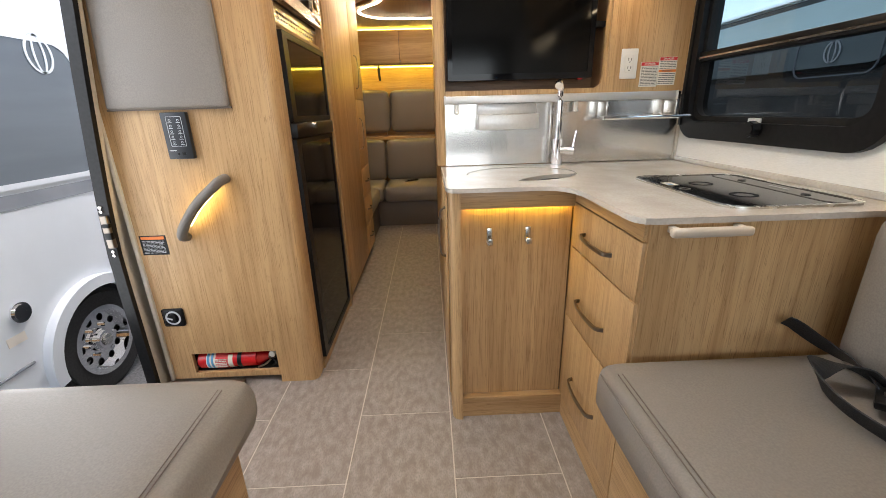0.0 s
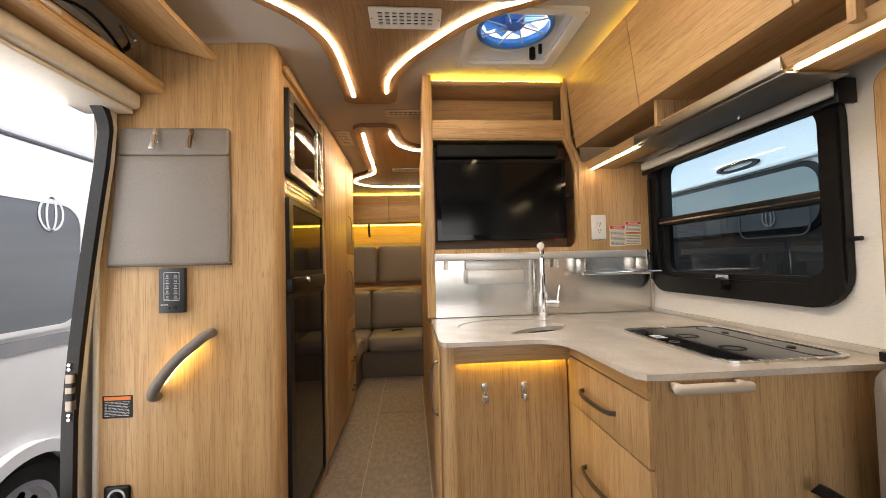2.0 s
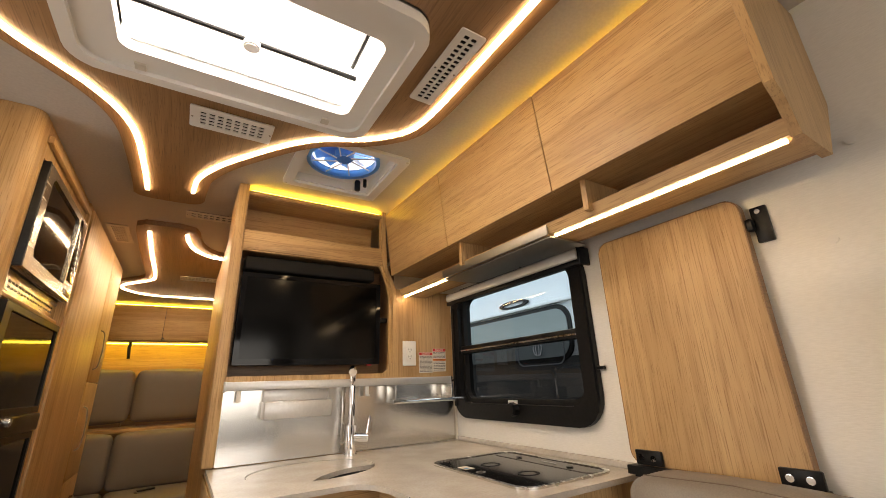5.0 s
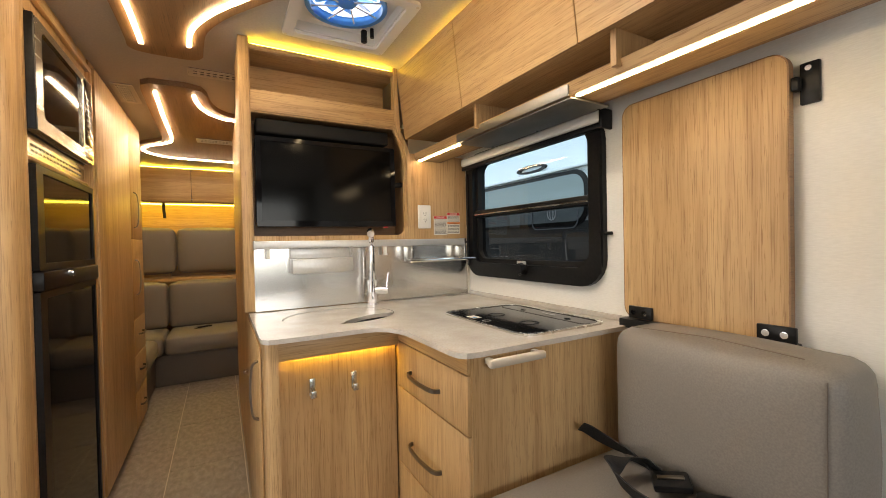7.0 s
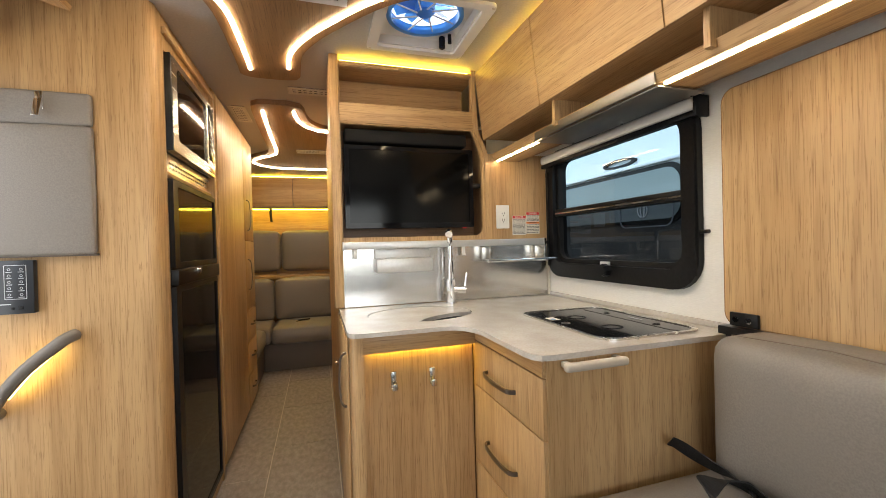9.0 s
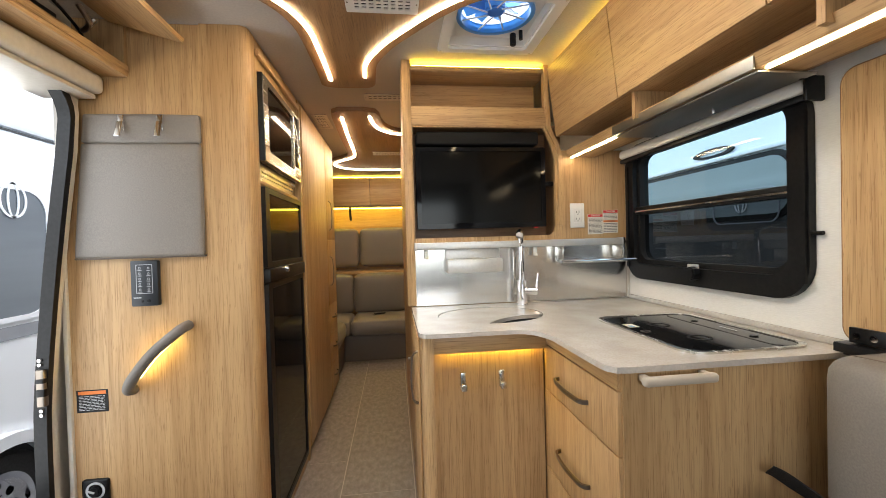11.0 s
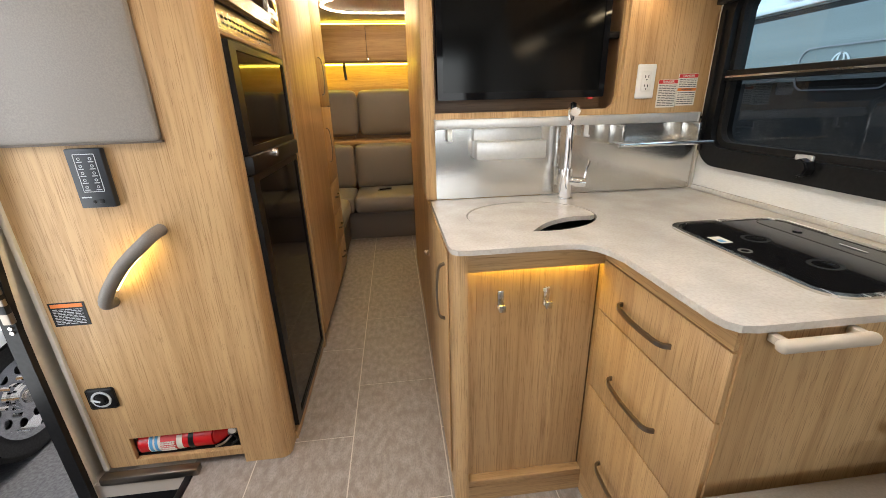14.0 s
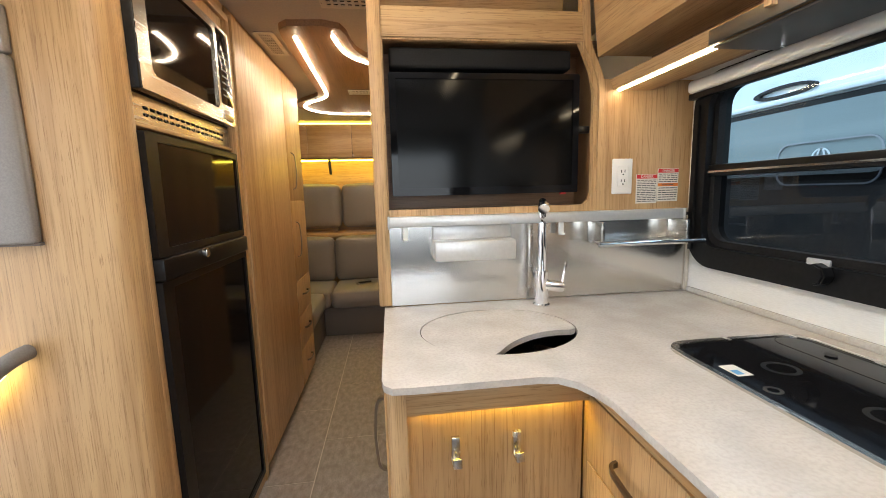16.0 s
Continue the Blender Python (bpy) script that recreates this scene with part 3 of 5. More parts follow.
# ---- galley back wall with screen niche ----
back = thing("galley_back_wall", "oak back wall with open shelf and screen niche", "wall unit", kind="structure")
side_curve = [(p.x, p.y) for p in smooth_line([(1.275, 1.99, 0), (1.275, 1.86, 0), (1.277, 1.76, 0), (1.29, 1.69, 0), (1.322, 1.62, 0), (1.335, 1.56, 0), (1.335, 1.40, 0), (1.335, 1.25, 0)], 5)]
niche_r = [(1.262, 1.705), (1.272, 1.685), (1.30, 1.62), (1.313, 1.56), (1.313, 1.25), (1.305, 1.222), (1.285, 1.207)]
NICHE = [(0.655, 1.207)] + list(reversed(niche_r)) + [(0.655, 1.705)]
SHELF = [(0.655, 1.795), (1.262, 1.795), (1.262, 1.955), (0.655, 1.955)]
part("face", prism([[(0.62, 0.905), (XR - 0.001, 0.905), (XR - 0.001, 1.60), (1.345, 1.60), (1.30, 1.70), (1.285, 1.97), (0.62, 1.97)], NICHE, SHELF], YB, YB + 0.018, "y"), WOOD_V, back)
part("shelf_board", box(0.645, 1.272, YB - 0.006, YB + 0.012, 1.710, 1.795, 0.003), WOOD_X, back)
part("top_board", box(0.62, 1.285, YB - 0.004, YB + 0.20, 1.957, 1.975, 0.002), WOOD_X, back)
part("side_post", box(0.612, 0.652, YB - 0.012, YB + 0.3, 0.904, 1.999, 0.006), WOOD_V, back)
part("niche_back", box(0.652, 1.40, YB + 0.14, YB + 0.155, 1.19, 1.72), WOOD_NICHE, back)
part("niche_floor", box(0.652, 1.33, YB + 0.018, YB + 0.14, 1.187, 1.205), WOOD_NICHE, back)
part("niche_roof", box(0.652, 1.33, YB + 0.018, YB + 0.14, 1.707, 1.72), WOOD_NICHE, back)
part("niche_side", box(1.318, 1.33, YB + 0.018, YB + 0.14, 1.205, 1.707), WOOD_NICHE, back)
part("shelf_back", box(0.652, 1.28, YB + 0.17, YB + 0.18, 1.795, 1.957), WOOD_X, back)
part("shelf_floor", box(0.652, 1.28, YB + 0.012, YB + 0.17, 1.78, 1.795), WOOD_X, back)
edge_top = [(p[0], YB - 0.004, p[1]) for p in side_curve]
part("edge_band", ribbon(edge_top, 0.02, 0.012, Vector((0, 1, 0))), WOOD_V, back, "curved oak edge band")
part("light_strip", box(0.66, 1.26, YB + 0.02, YB + 0.03, 1.98, 1.988), LED_AMBER, back, "glowing amber strip")
side = wall("wall_washroom", box(XS, XS + 0.03, YB + 0.2, 4.05, 0, ZC), WOOD_V, "oak washroom wall along the aisle")
wall("wall_washroom_rear", box(XS + 0.03, XR, 4.02, 4.05, 0, ZC), WOOD_V, "oak washroom partition")

# television
tv = thing("television", "black flat television on a wall arm in the oak niche", "television")
part("housing", box(0.668, 1.272, YB + 0.03, YB + 0.075, 1.248, 1.618, 0.008), BLACK, tv)
part("bezel", prism([rrect(0.668, 1.248, 1.272, 1.618, 0.006, 3), rrect(0.688, 1.272, 1.252, 1.600, 0.002, 2)], YB + 0.016, YB + 0.031, "y"), GLOSS, tv, "gloss black bezel")
part("screen", box(0.687, 1.253, YB + 0.021, YB + 0.031, 1.271, 1.601), SCREEN, tv, "dark switched-off screen")
part("arm", box(1.272, 1.322, YB + 0.035, YB + 0.06, 1.44, 1.462, 0.004), BLACK, tv)
part("standby_light", box(1.215, 1.233, YB + 0.017, YB + 0.03, 1.242, 1.248), REDINK, tv)
part("mount", box(0.9, 1.04, YB + 0.075, YB + 0.14, 1.38, 1.5, 0.004), BLACK_MATT, tv)
bar = thing("sound_bar", "long black fabric sound bar above the television", "sound bar")
part("body", box(0.672, 1.245, YB + 0.02, YB + 0.10, 1.632, 1.692, 0.010, 3), BLACK_MATT, bar)
part("foot", box(0.75, 0.80, YB + 0.05, YB + 0.14, 1.64, 1.68), BLACK, bar)

# outlet and warning labels
outlet = thing("wall_outlet", "white double socket outlet on the oak wall", "outlet")
part("plate", box(1.380, 1.450, YB - 0.008, YB - 0.0005, 1.238, 1.352, 0.004), WHITE, outlet)
part("insert", box(1.397, 1.433, YB - 0.0105, YB - 0.0075, 1.262, 1.328, 0.003), WHITE, outlet)
for zc in (1.280, 1.311):
    for x in (1.408, 1.420):
        part("slot", box(x, x + 0.0025, YB - 0.0112, YB - 0.0100, zc - 0.004, zc + 0.005), INK, outlet)
    part("slot", cyl((1.4155, YB - 0.0112, zc - 0.010), (1.4155, YB - 0.0100, zc - 0.010), 0.0025, 8), INK, outlet)


def warning_label(x0, x1, z0, z1, head, seed, second=None):
    t = thing("warning_label", "white warning label with red heading on the wall", "label", group="warning labels")
    part("sheet", box(x0, x1, YB - 0.0025, YB - 0.0004, z0, z1), PAPER, t)
    part("heading", box(x0 + 0.001, x1 - 0.001, YB - 0.0035, YB - 0.0024, z1 - 0.0135, z1 - 0.001), REDINK, t)
    text_mesh("word", head, 0.011, Matrix.Translation(((x0 + x1) / 2, YB - 0.004, z1 - 0.0075)) @ FACE_Y, PAPER, t)
    if second:
        zm = (z0 + z1) / 2
        part("heading", box(x0 + 0.001, x1 - 0.001, YB - 0.0035, YB - 0.0024, zm - 0.004, zm + 0.006), ORANGE, t)
        text_mesh("word", second, 0.009, Matrix.Translation(((x0 + x1) / 2, YB - 0.004, zm + 0.0008)) @ FACE_Y, INK, t)
        part("print", text_bars(x0 + 0.004, x1 - 0.004, zm + 0.008, z1 - 0.015, 5, YB - 0.0033, YB - 0.0024, "y", seed, 0.4), INK, t)
        part("print", text_bars(x0 + 0.004, x1 - 0.004, z0 + 0.003, zm - 0.006, 6, YB - 0.0033, YB - 0.0024, "y", seed + 5, 0.4), INK, t)
    else:
        part("print", text_bars(x0 + 0.004, x1 - 0.004, z0 + 0.004, z1 - 0.016, 13, YB - 0.0033, YB - 0.0024, "y", seed, 0.4), INK, t)


warning_label(1.468, 1.542, 1.205, 1.300, "DANGER", 3)
warning_label(1.544, 1.618, 1.210, 1.318, "DANGER", 9, "WARNING")

# steel splashback, rail and its fittings
splash = thing("splashback", "brushed steel splashback panel behind the counter", "splashback")
part("sheet", box(0.652, XR - 0.006, YB - 0.004, YB - 0.0008, 0.903, 1.186), STEEL, splash)
part("joint", box(1.098, 1.112, YB - 0.008, YB - 0.004, 0.905, 1.155, 0.002), STEEL_H, splash)
part("corner_trim", box(XR - 0.014, XR - 0.002, YB - 0.012, YB - 0.004, 0.903, 1.60, 0.002), CREAM, splash)
rail = thing("wall_rail", "satin aluminium storage rail on the splashback", "rail")
part("profile", box(0.652, 1.612, YB - 0.05, YB - 0.005, 1.155, 1.186, 0.004), ALU, rail)
part("end_cap", box(0.648, 0.655, YB - 0.052, YB - 0.005, 1.150, 1.188, 0.002), ALU, rail)
part("end_cap", box(1.609, 1.616, YB - 0.052, YB - 0.005, 1.150, 1.188, 0.002), ALU, rail)
for x in (0.70, 1.195):
    hk = thing("rail_hook", "small white plastic hook under the rail", "hook", group="rail hooks")
    part("shank", box(x - 0.008, x + 0.008, YB - 0.04, YB - 0.032, 1.118, 1.154, 0.002), WHITE, hk)
    part("tip", box(x - 0.008, x + 0.008, YB - 0.052, YB - 0.032, 1.115, 1.121, 0.002), WHITE, hk)
bin_ = thing("rail_box", "shallow silver box hanging from the rail", "box")
part("tray", box(0.785, 1.032, YB - 0.085, YB - 0.006, 1.052, 1.112, 0.004), ALU, bin_)
part("bracket", box(0.785, 1.032, YB - 0.03, YB - 0.006, 1.112, 1.154, 0.003), ALU, bin_)
rack = thing("towel_rack", "small steel shelf with a chrome towel bar", "towel rack")
part("tray", box(1.31, 1.60, YB - 0.09, YB - 0.02, 1.082, 1.088, 0.002), STEEL_H, rack)
part("bar", tube([(1.29, YB - 0.10, 1.086), (1.645, YB - 0.10, 1.086)], 0.008, 12), CHROME, rack, "chrome bar")
for x in (1.30, 1.585):
    part("bracket", box(x, x + 0.012, YB - 0.095, YB - 0.006, 1.082, 1.154, 0.003), STEEL_H, rack)

# ---- counter ----
HOB = rrect(1.270, 1.44, 1.592, 1.892, 0.05)
SINK = ellipse(0.925, 2.085, 0.205, 0.172)
counter_line = [(0.628, YB - 0.001), (0.628, 1.84), (0.633, 1.815), (0.648, 1.80), (0.68, 1.797), (0.93, 1.797), (0.965, 1.79), (0.992, 1.765), (1.008, 1.73), (1.018, 1.69), (1.022, 1.43), (1.027, 1.40), (1.042, 1.382), (1.07, 1.377), (XR - 0.002, 1.377), (XR - 0.002, YB - 0.001)]
worktop = thing("worktop", "L-shaped speckled off-white solid surface worktop", "countertop")
bm = prism([counter_line, HOB, SINK], 0.886, 0.90)
bmesh.ops.bevel(bm, geom=[e for e in bm.edges if e.calc_face_angle(0) > 1.0 and abs(e.verts[0].co.z - e.verts[1].co.z) < 1e-5 and e.verts[0].co.z > 0.89], offset=0.003, segments=2, affect="EDGES")
part("slab", bm, STONE, worktop)
part("upstand", box(XR - 0.014, XR - 0.002, 1.38, YB - 0.02, 0.9, 0.918, 0.003), STONE, worktop)

basin = thing("sink", "round basin under the worktop, steel darkened for shade", "sink")
bm = bmesh.new()
rings = []
for k, z in ((1.0, 0.885), (0.99, 0.80), (0.95, 0.745), (0.80, 0.722)):
    rings.append([bm.verts.new((0.925 + 0.212 * k * math.cos(2 * math.pi * i / 40), 2.085 + 0.178 * k * math.sin(2 * math.pi * i / 40), z)) for i in range(40)])
for a, b in zip(rings, rings[1:]):
    for i in range(40):
        bm.faces.new((a[i], a[(i + 1) % 40], b[(i + 1) % 40], b[i]))
bm.faces.new(rings[-1])
# bowl steel darkened so the hole reads black: shade put in the colour
bowl = part("bowl", bm, material("steel_shaded", (0.10, 0.10, 0.10), 0.35, 1.0), basin)
part("drain", cyl((0.925, 2.085, 0.723), (0.925, 2.085, 0.727), 0.035, 20), CHROME, basin)
cover = thing("sink_cover", "solid surface sink lid with a curved hand cut-out", "sink cover")
cut = [(p.x, p.y) for p in smooth_line([(1.118, 2.043, 0), (1.06, 2.046, 0), (1.0, 2.030, 0), (0.935, 1.987, 0), (0.88, 1.924, 0)], 6)]
lid_arc = [(0.925 + 0.202 * math.cos(radians(a)), 2.085 + 0.169 * math.sin(radians(a))) for a in [256 - 6.2 * i for i in range(44)] if a > -12]
part("lid", prism([lid_arc + cut[1:-1]], 0.884, 0.8985), STONE, cover)

tap = thing("faucet", "tall chrome kitchen faucet with side lever", "faucet")
fx, fy = 1.115, 2.27
part("base", cyl((fx, fy, 0.90), (fx, fy, 0.907), 0.026, 24, 0.002), CHROME, tap)
part("body", cyl((fx, fy, 0.905), (fx, fy, 1.01), 0.021, 24, 0.002), CHROME, tap)
part("spout", tube(smooth_line([(fx, fy, 1.0), (fx, fy, 1.1), (fx, fy, 1.19), (fx - 0.008, fy - 0.02, 1.217), (fx - 0.03, fy - 0.08, 1.222), (fx - 0.05, fy - 0.14, 1.214)], 5), 0.0125, 14), CHROME, tap)
part("aerator", cyl((fx - 0.049, fy - 0.137, 1.216), (fx - 0.055, fy - 0.155, 1.206), 0.015, 16, 0.002), CHROME, tap)
part("valve", cyl((fx, fy, 0.965), (fx + 0.062, fy - 0.028, 0.962), 0.017, 18, 0.003), CHROME, tap)
part("lever", tube([(fx + 0.055, fy - 0.025, 0.965), (fx + 0.060, fy - 0.028, 1.0), (fx + 0.066, fy - 0.03, 1.04)], 0.0045, 8), CHROME, tap)

hob = thing("cooktop", "built-in cooktop with black glass lid and steel rim", "cooktop")
rim_o = rrect(1.292, 1.462, 1.613, 1.928, 0.055)
part("rim", prism([rim_o, rrect(1.304, 1.474, 1.601, 1.916, 0.048)], 0.9005, 0.906), STEEL_H, hob, "brushed steel rim")
part("glass_lid", prism([rrect(1.305, 1.475, 1.60, 1.915, 0.047)], 0.896, 0.9035), GLOSS, hob, "black glass lid")
part("hinge_cover", prism([rrect(1.528, 1.478, 1.598, 1.912, 0.035)], 0.9036, 0.9052), material("grey_glass", (0.12, 0.11, 0.10), 0.15), hob, "grey hinge strip")
for y in (1.582, 1.80):
    part("hole", cyl((1.557, y, 0.9052), (1.557, y, 0.9062), 0.010, 16), BLACK, hob)
for y in (1.60, 1.77):
    part("burner_ring", prism([ellipse(1.42, y, 0.03, 0.03, 24), ellipse(1.42, y, 0.022, 0.022, 24)], 0.9036, 0.9042), BLACK_MATT, hob)
part("knob_ring", prism([ellipse(1.335, 1.70, 0.014, 0.014, 20), ellipse(1.335, 1.70, 0.009, 0.009, 20)], 0.9036, 0.9044), NICKEL, hob)
part("sticker", box(1.322, 1.352, 1.755, 1.80, 0.9036, 0.9042), PAPER, hob, "small white energy sticker")
part("sticker_print", box(1.326, 1.34, 1.76, 1.778, 0.9043, 0.9046), BLUEINK, hob)
part("printed_mark", box(1.558, 1.562, 1.64, 1.70, 0.9053, 0.9056), GREY_INK, hob)
part("burner_pan", box(1.31, 1.595, 1.48, 1.91, 0.875, 0.895), BLACK_MATT, hob)
for o in hob.children:
    for v in o.data.vertices:
        v.co.x = 1.255 + (v.co.x - 1.292) * 1.09
        v.co.y = 1.425 + (v.co.y - 1.462) * 1.03

# ---- sink cabinet ----
scab = thing("sink_cabinet", "oak sink cabinet with recessed front and two hooks", "cabinet")
part("front", box(0.672, 1.052, 1.862, 1.88, 0.085, 0.828), WOOD_V, scab)
part("valance", box(0.668, 1.056, 1.822, 1.842, 0.828, 0.885, 0.002), WOOD_X, scab)
part("post", prism([[(0.636, 1.98)] + [(0.636 + 0.03 * (1 - math.cos(radians(a))), 1.845 - 0.03 * math.sin(radians(a))) for a in range(0, 91, 15)] + [(0.674, 1.815), (0.674, 1.98)]], 0, 0.885), WOOD_V, scab)
part("aisle_side", box(XS, XS + 0.02, 1.98, YB + 0.2, 0.0, 0.885), WOOD_V, scab)
adoor = part("door", box(XS - 0.006, XS - 0.0005, 1.90, 2.52, 0.06, 0.862, 0.002), WOOD_V, scab)
bow_handle("handle", (XS - 0.006, 1.945, 0.81), (XS - 0.006, 1.965, 0.62), (-0.022, 0, 0), adoor)
part("kick", box(0.674, 1.06, 1.832, 1.85, 0.0, 0.06), WOOD_X, scab)
part("ledge", box(0.674, 1.06, 1.832, 1.862, 0.06, 0.085, 0.002), WOOD_X, scab)
part("light_strip", box(0.70, 1.04, 1.846, 1.856, 0.832, 0.838), LED_AMBER, scab, "glowing amber strip")
kn = thing("door_catch", "chrome push knob on the aisle side", "latch")
part("knob", cyl((XS - 0.0005, 2.60, 0.60), (XS - 0.022, 2.60, 0.60), 0.012, 16, 0.003), CHROME, kn)
part("plate", box(XS - 0.004, XS - 0.0002, 2.585, 2.615, 0.585, 0.615, 0.002), CHROME, kn)
for x in (0.773, 0.904):
    hk = thing("coat_hook", "slim satin metal hook on the cabinet front", "hook", group="cabinet hooks")
    part("plate", box(x - 0.009, x + 0.009, 1.852, 1.8615, 0.70, 0.755, 0.002), STEEL_H, hk)
    part("tip", box(x - 0.009, x + 0.009, 1.832, 1.8515, 0.70, 0.706, 0.002), STEEL_H, hk)
    part("lip", box(x - 0.009, x + 0.009, 1.829, 1.8325, 0.70, 0.722, 0.002), STEEL_H, hk)

# ---- drawer cabinet ----
dcab = thing("drawer_cabinet", "oak galley cabinet with three drawers and bowed pulls", "cabinet")
part("end_panel", box(1.056, XR - 0.002, 1.385, 1.403, 0.0, 0.885), WOOD_V, dcab)
part("carcass", box(1.066, XR - 0.01, 1.404, 2.2, 0.07, 0.80), WOOD_NICHE, dcab)
part("rail", box(1.047, 1.064, 1.392, 1.835, 0.844, 0.885), WOOD_Y, dcab)
part("corner_post", box(1.056, 1.064, 1.826, 1.861, 0.0, 0.885), WOOD_V, dcab)
part("kick", box(1.054, 1.066, 1.404, 1.83, 0.0, 0.095), WOOD_Y, dcab)
for z0, z1, hz in ((0.694, 0.840, 0.762), (0.438, 0.690, 0.54), (0.10, 0.434, 0.24)):
    d = part("drawer", box(1.046, 1.064, 1.390, 1.826, z0, z1, 0.0015), WOOD_V, dcab)
    bow_handle("handle", (1.046, 1.53, hz), (1.046, 1.717, hz), (-0.024, 0, 0), d)
grab = thing("edge_pull", "pale rounded towel bar under the worktop edge", "towel bar")
part("bar", box(1.085, 1.262, 1.345, 1.366, 0.862, 0.883, 0.008, 3), BEIGE, grab)
for x in (1.10, 1.245):
    part("post", box(x - 0.008, x + 0.008, 1.36, 1.384, 0.867, 0.882, 0.003), BEIGE, grab)

# ---- window ----
def sheet_x(x, y0, y1, z0, z1):
    """One clear sheet facing into the room."""
    bm = bmesh.new()
    bm.faces.new([bm.verts.new(p) for p in ((x, y0, z0), (x, y0, z1), (x, y1, z1), (x, y1, z0))])
    return bm



win = thing("window_1", "black framed window with two tinted panes and latch", "window", kind="structure")
part("frame", prism([rrect(1.485, 1.0, 2.33, 1.60, 0.10), rrect(1.545, 1.065, 2.27, 1.555, 0.06)], XR - 0.022, XR - 0.001, "x"), BLACK, win)
part("inner_frame", prism([rrect(1.525, 1.04, 2.29, 1.59, 0.08), rrect(1.56, 1.085, 2.255, 1.55, 0.05)], XR + 0.002, XR + 0.045, "x"), BLACK_MATT, win)
part("mid_rail", box(XR - 0.012, XR + 0.04, 1.545, 2.27, 1.288, 1.322, 0.004), BLACK, win)
part("rail_trim", box(XR - 0.016, XR - 0.0125, 1.55, 2.265, 1.298, 1.304), STEEL_H, win)
up = part("pane", sheet_x(XR + 0.026, 1.55, 2.265, 1.31, 1.56), GLASS, win, "blue-green tinted pane")
dn = part("pane", sheet_x(XR + 0.026, 1.55, 2.265, 1.075, 1.30), GLASS_DARK, win, "dark tinted pane")
up.visible_shadow = dn.visible_shadow = False
part("latch_plate", box(XR - 0.03, XR - 0.022, 1.872, 1.925, 1.066, 1.082, 0.003), ALU, win)
part("latch_knob", cyl((XR - 0.022, 1.888, 1.048), (XR - 0.054, 1.888, 1.048), 0.026, 8, 0.004), BLACK, win, "black latch knob")
for y, z in ((2.335, 1.167), (1.478, 1.185)):
    part("blind_pin", cyl((XR - 0.012, y - 0.02, z), (XR - 0.012, y + 0.03, z), 0.006, 8), BLACK, win)
blind = thing("window_shade", "white roller shade cassette above the window", "shade")
part("cassette", box(XR - 0.05, XR - 0.001, 1.47, 2.335, 1.55, 1.59, 0.012, 3), WHITE, blind)
part("hem_bar", box(XR - 0.046, XR - 0.024, 1.475, 2.33, 1.53, 1.548, 0.003), BLACK, blind)
part("guide", box(XR - 0.03, XR - 0.023, 1.49, 1.505, 1.05, 1.51), BLACK, blind)
part("guide", box(XR - 0.03, XR - 0.023, 2.30, 2.315, 1.05, 1.51), BLACK, blind)
part("end_cap", box(XR - 0.055, XR - 0.001, 1.458, 1.470, 1.525, 1.59, 0.004), BLACK, blind)

# ---- upper cabinets ----
YU0 = 0.79
ucab = thing("upper_cabinet", "long oak upper cabinet with open cubbies below", "cabinet")
part("top", box(1.30, XR - 0.002, YU0, YB - 0.006, 1.955, 1.97), WOOD_Y, ucab)
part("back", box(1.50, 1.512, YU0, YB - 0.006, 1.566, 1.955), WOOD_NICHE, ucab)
part("deck", box(1.325, 1.50, YU0, YB - 0.006, 1.668, 1.682), WOOD_Y, ucab)
part("shelf", prism([[(1.362, 1.597), (1.375, 1.566), (1.499, 1.566), (1.499, 1.580), (1.390, 1.580), (1.377, 1.599)]], YU0, YB - 0.006, "y"), WOOD_Y, ucab)


def tilted_door(y0, y1):
    return prism([[(1.282, 1.975), (1.318, 1.662), (1.334, 1.662), (1.298, 1.975)]], y0, y1, "y")


for y0, y1 in ((YU0, 1.298), (1.302, 1.838), (1.842, YB - 0.008)):
    part("door", tilted_door(y0, y1), WOOD_Y, ucab)
part("end_panel", prism([[(1.278, 1.985), (1.316, 1.655), (1.345, 1.625), (1.37, 1.558), (1.52, 1.558), (XR - 0.001, 1.72), (XR - 0.001, 1.985)]], YU0 - 0.018, YU0 - 0.001, "y"), WOOD_V, ucab)
for y in (1.22, 1.80):
    part("divider", box(1.348, 1.499, y - 0.008, y + 0.008, 1.58, 1.668), WOOD_V, ucab)
part("light_strip", box(1.387, 1.395, YU0 + 0.01, 1.37, 1.561, 1.566), LED, ucab, "glowing warm white strip")
part("light_strip", box(1.387, 1.395, 1.955, 2.34, 1.561, 1.566), LED, ucab, "glowing warm white strip")
part("cove_strip", box(1.36, 1.372, YU0 + 0.05, YB - 0.03, 1.974, 1.98), LED_AMBER, ucab, "glowing amber strip")
hood = thing("heat_shield", "brushed steel heat shield under the upper cabinet", "heat shield")
part("plate", box(1.372, 1.53, 1.375, 1.95, 1.556, 1.562, 0.002), SHIELD_METAL, hood)
part("lip", box(1.360, 1.367, 1.375, 1.95, 1.562, 1.594, 0.002), SHIELD_METAL, hood)
for y in (1.40, 1.66, 1.92):
    part("screw", cyl((1.515, y, 1.556), (1.515, y, 1.553), 0.005, 8), CHROME, hood)

# cabinet front sheared slightly wallwards at the cab end to fit the camera's view
for o in (*ucab.children, *hood.children):
    for v in o.data.vertices:
        if v.co.x < 1.60:
            v.co.x += 0.02 * (YB - v.co.y)

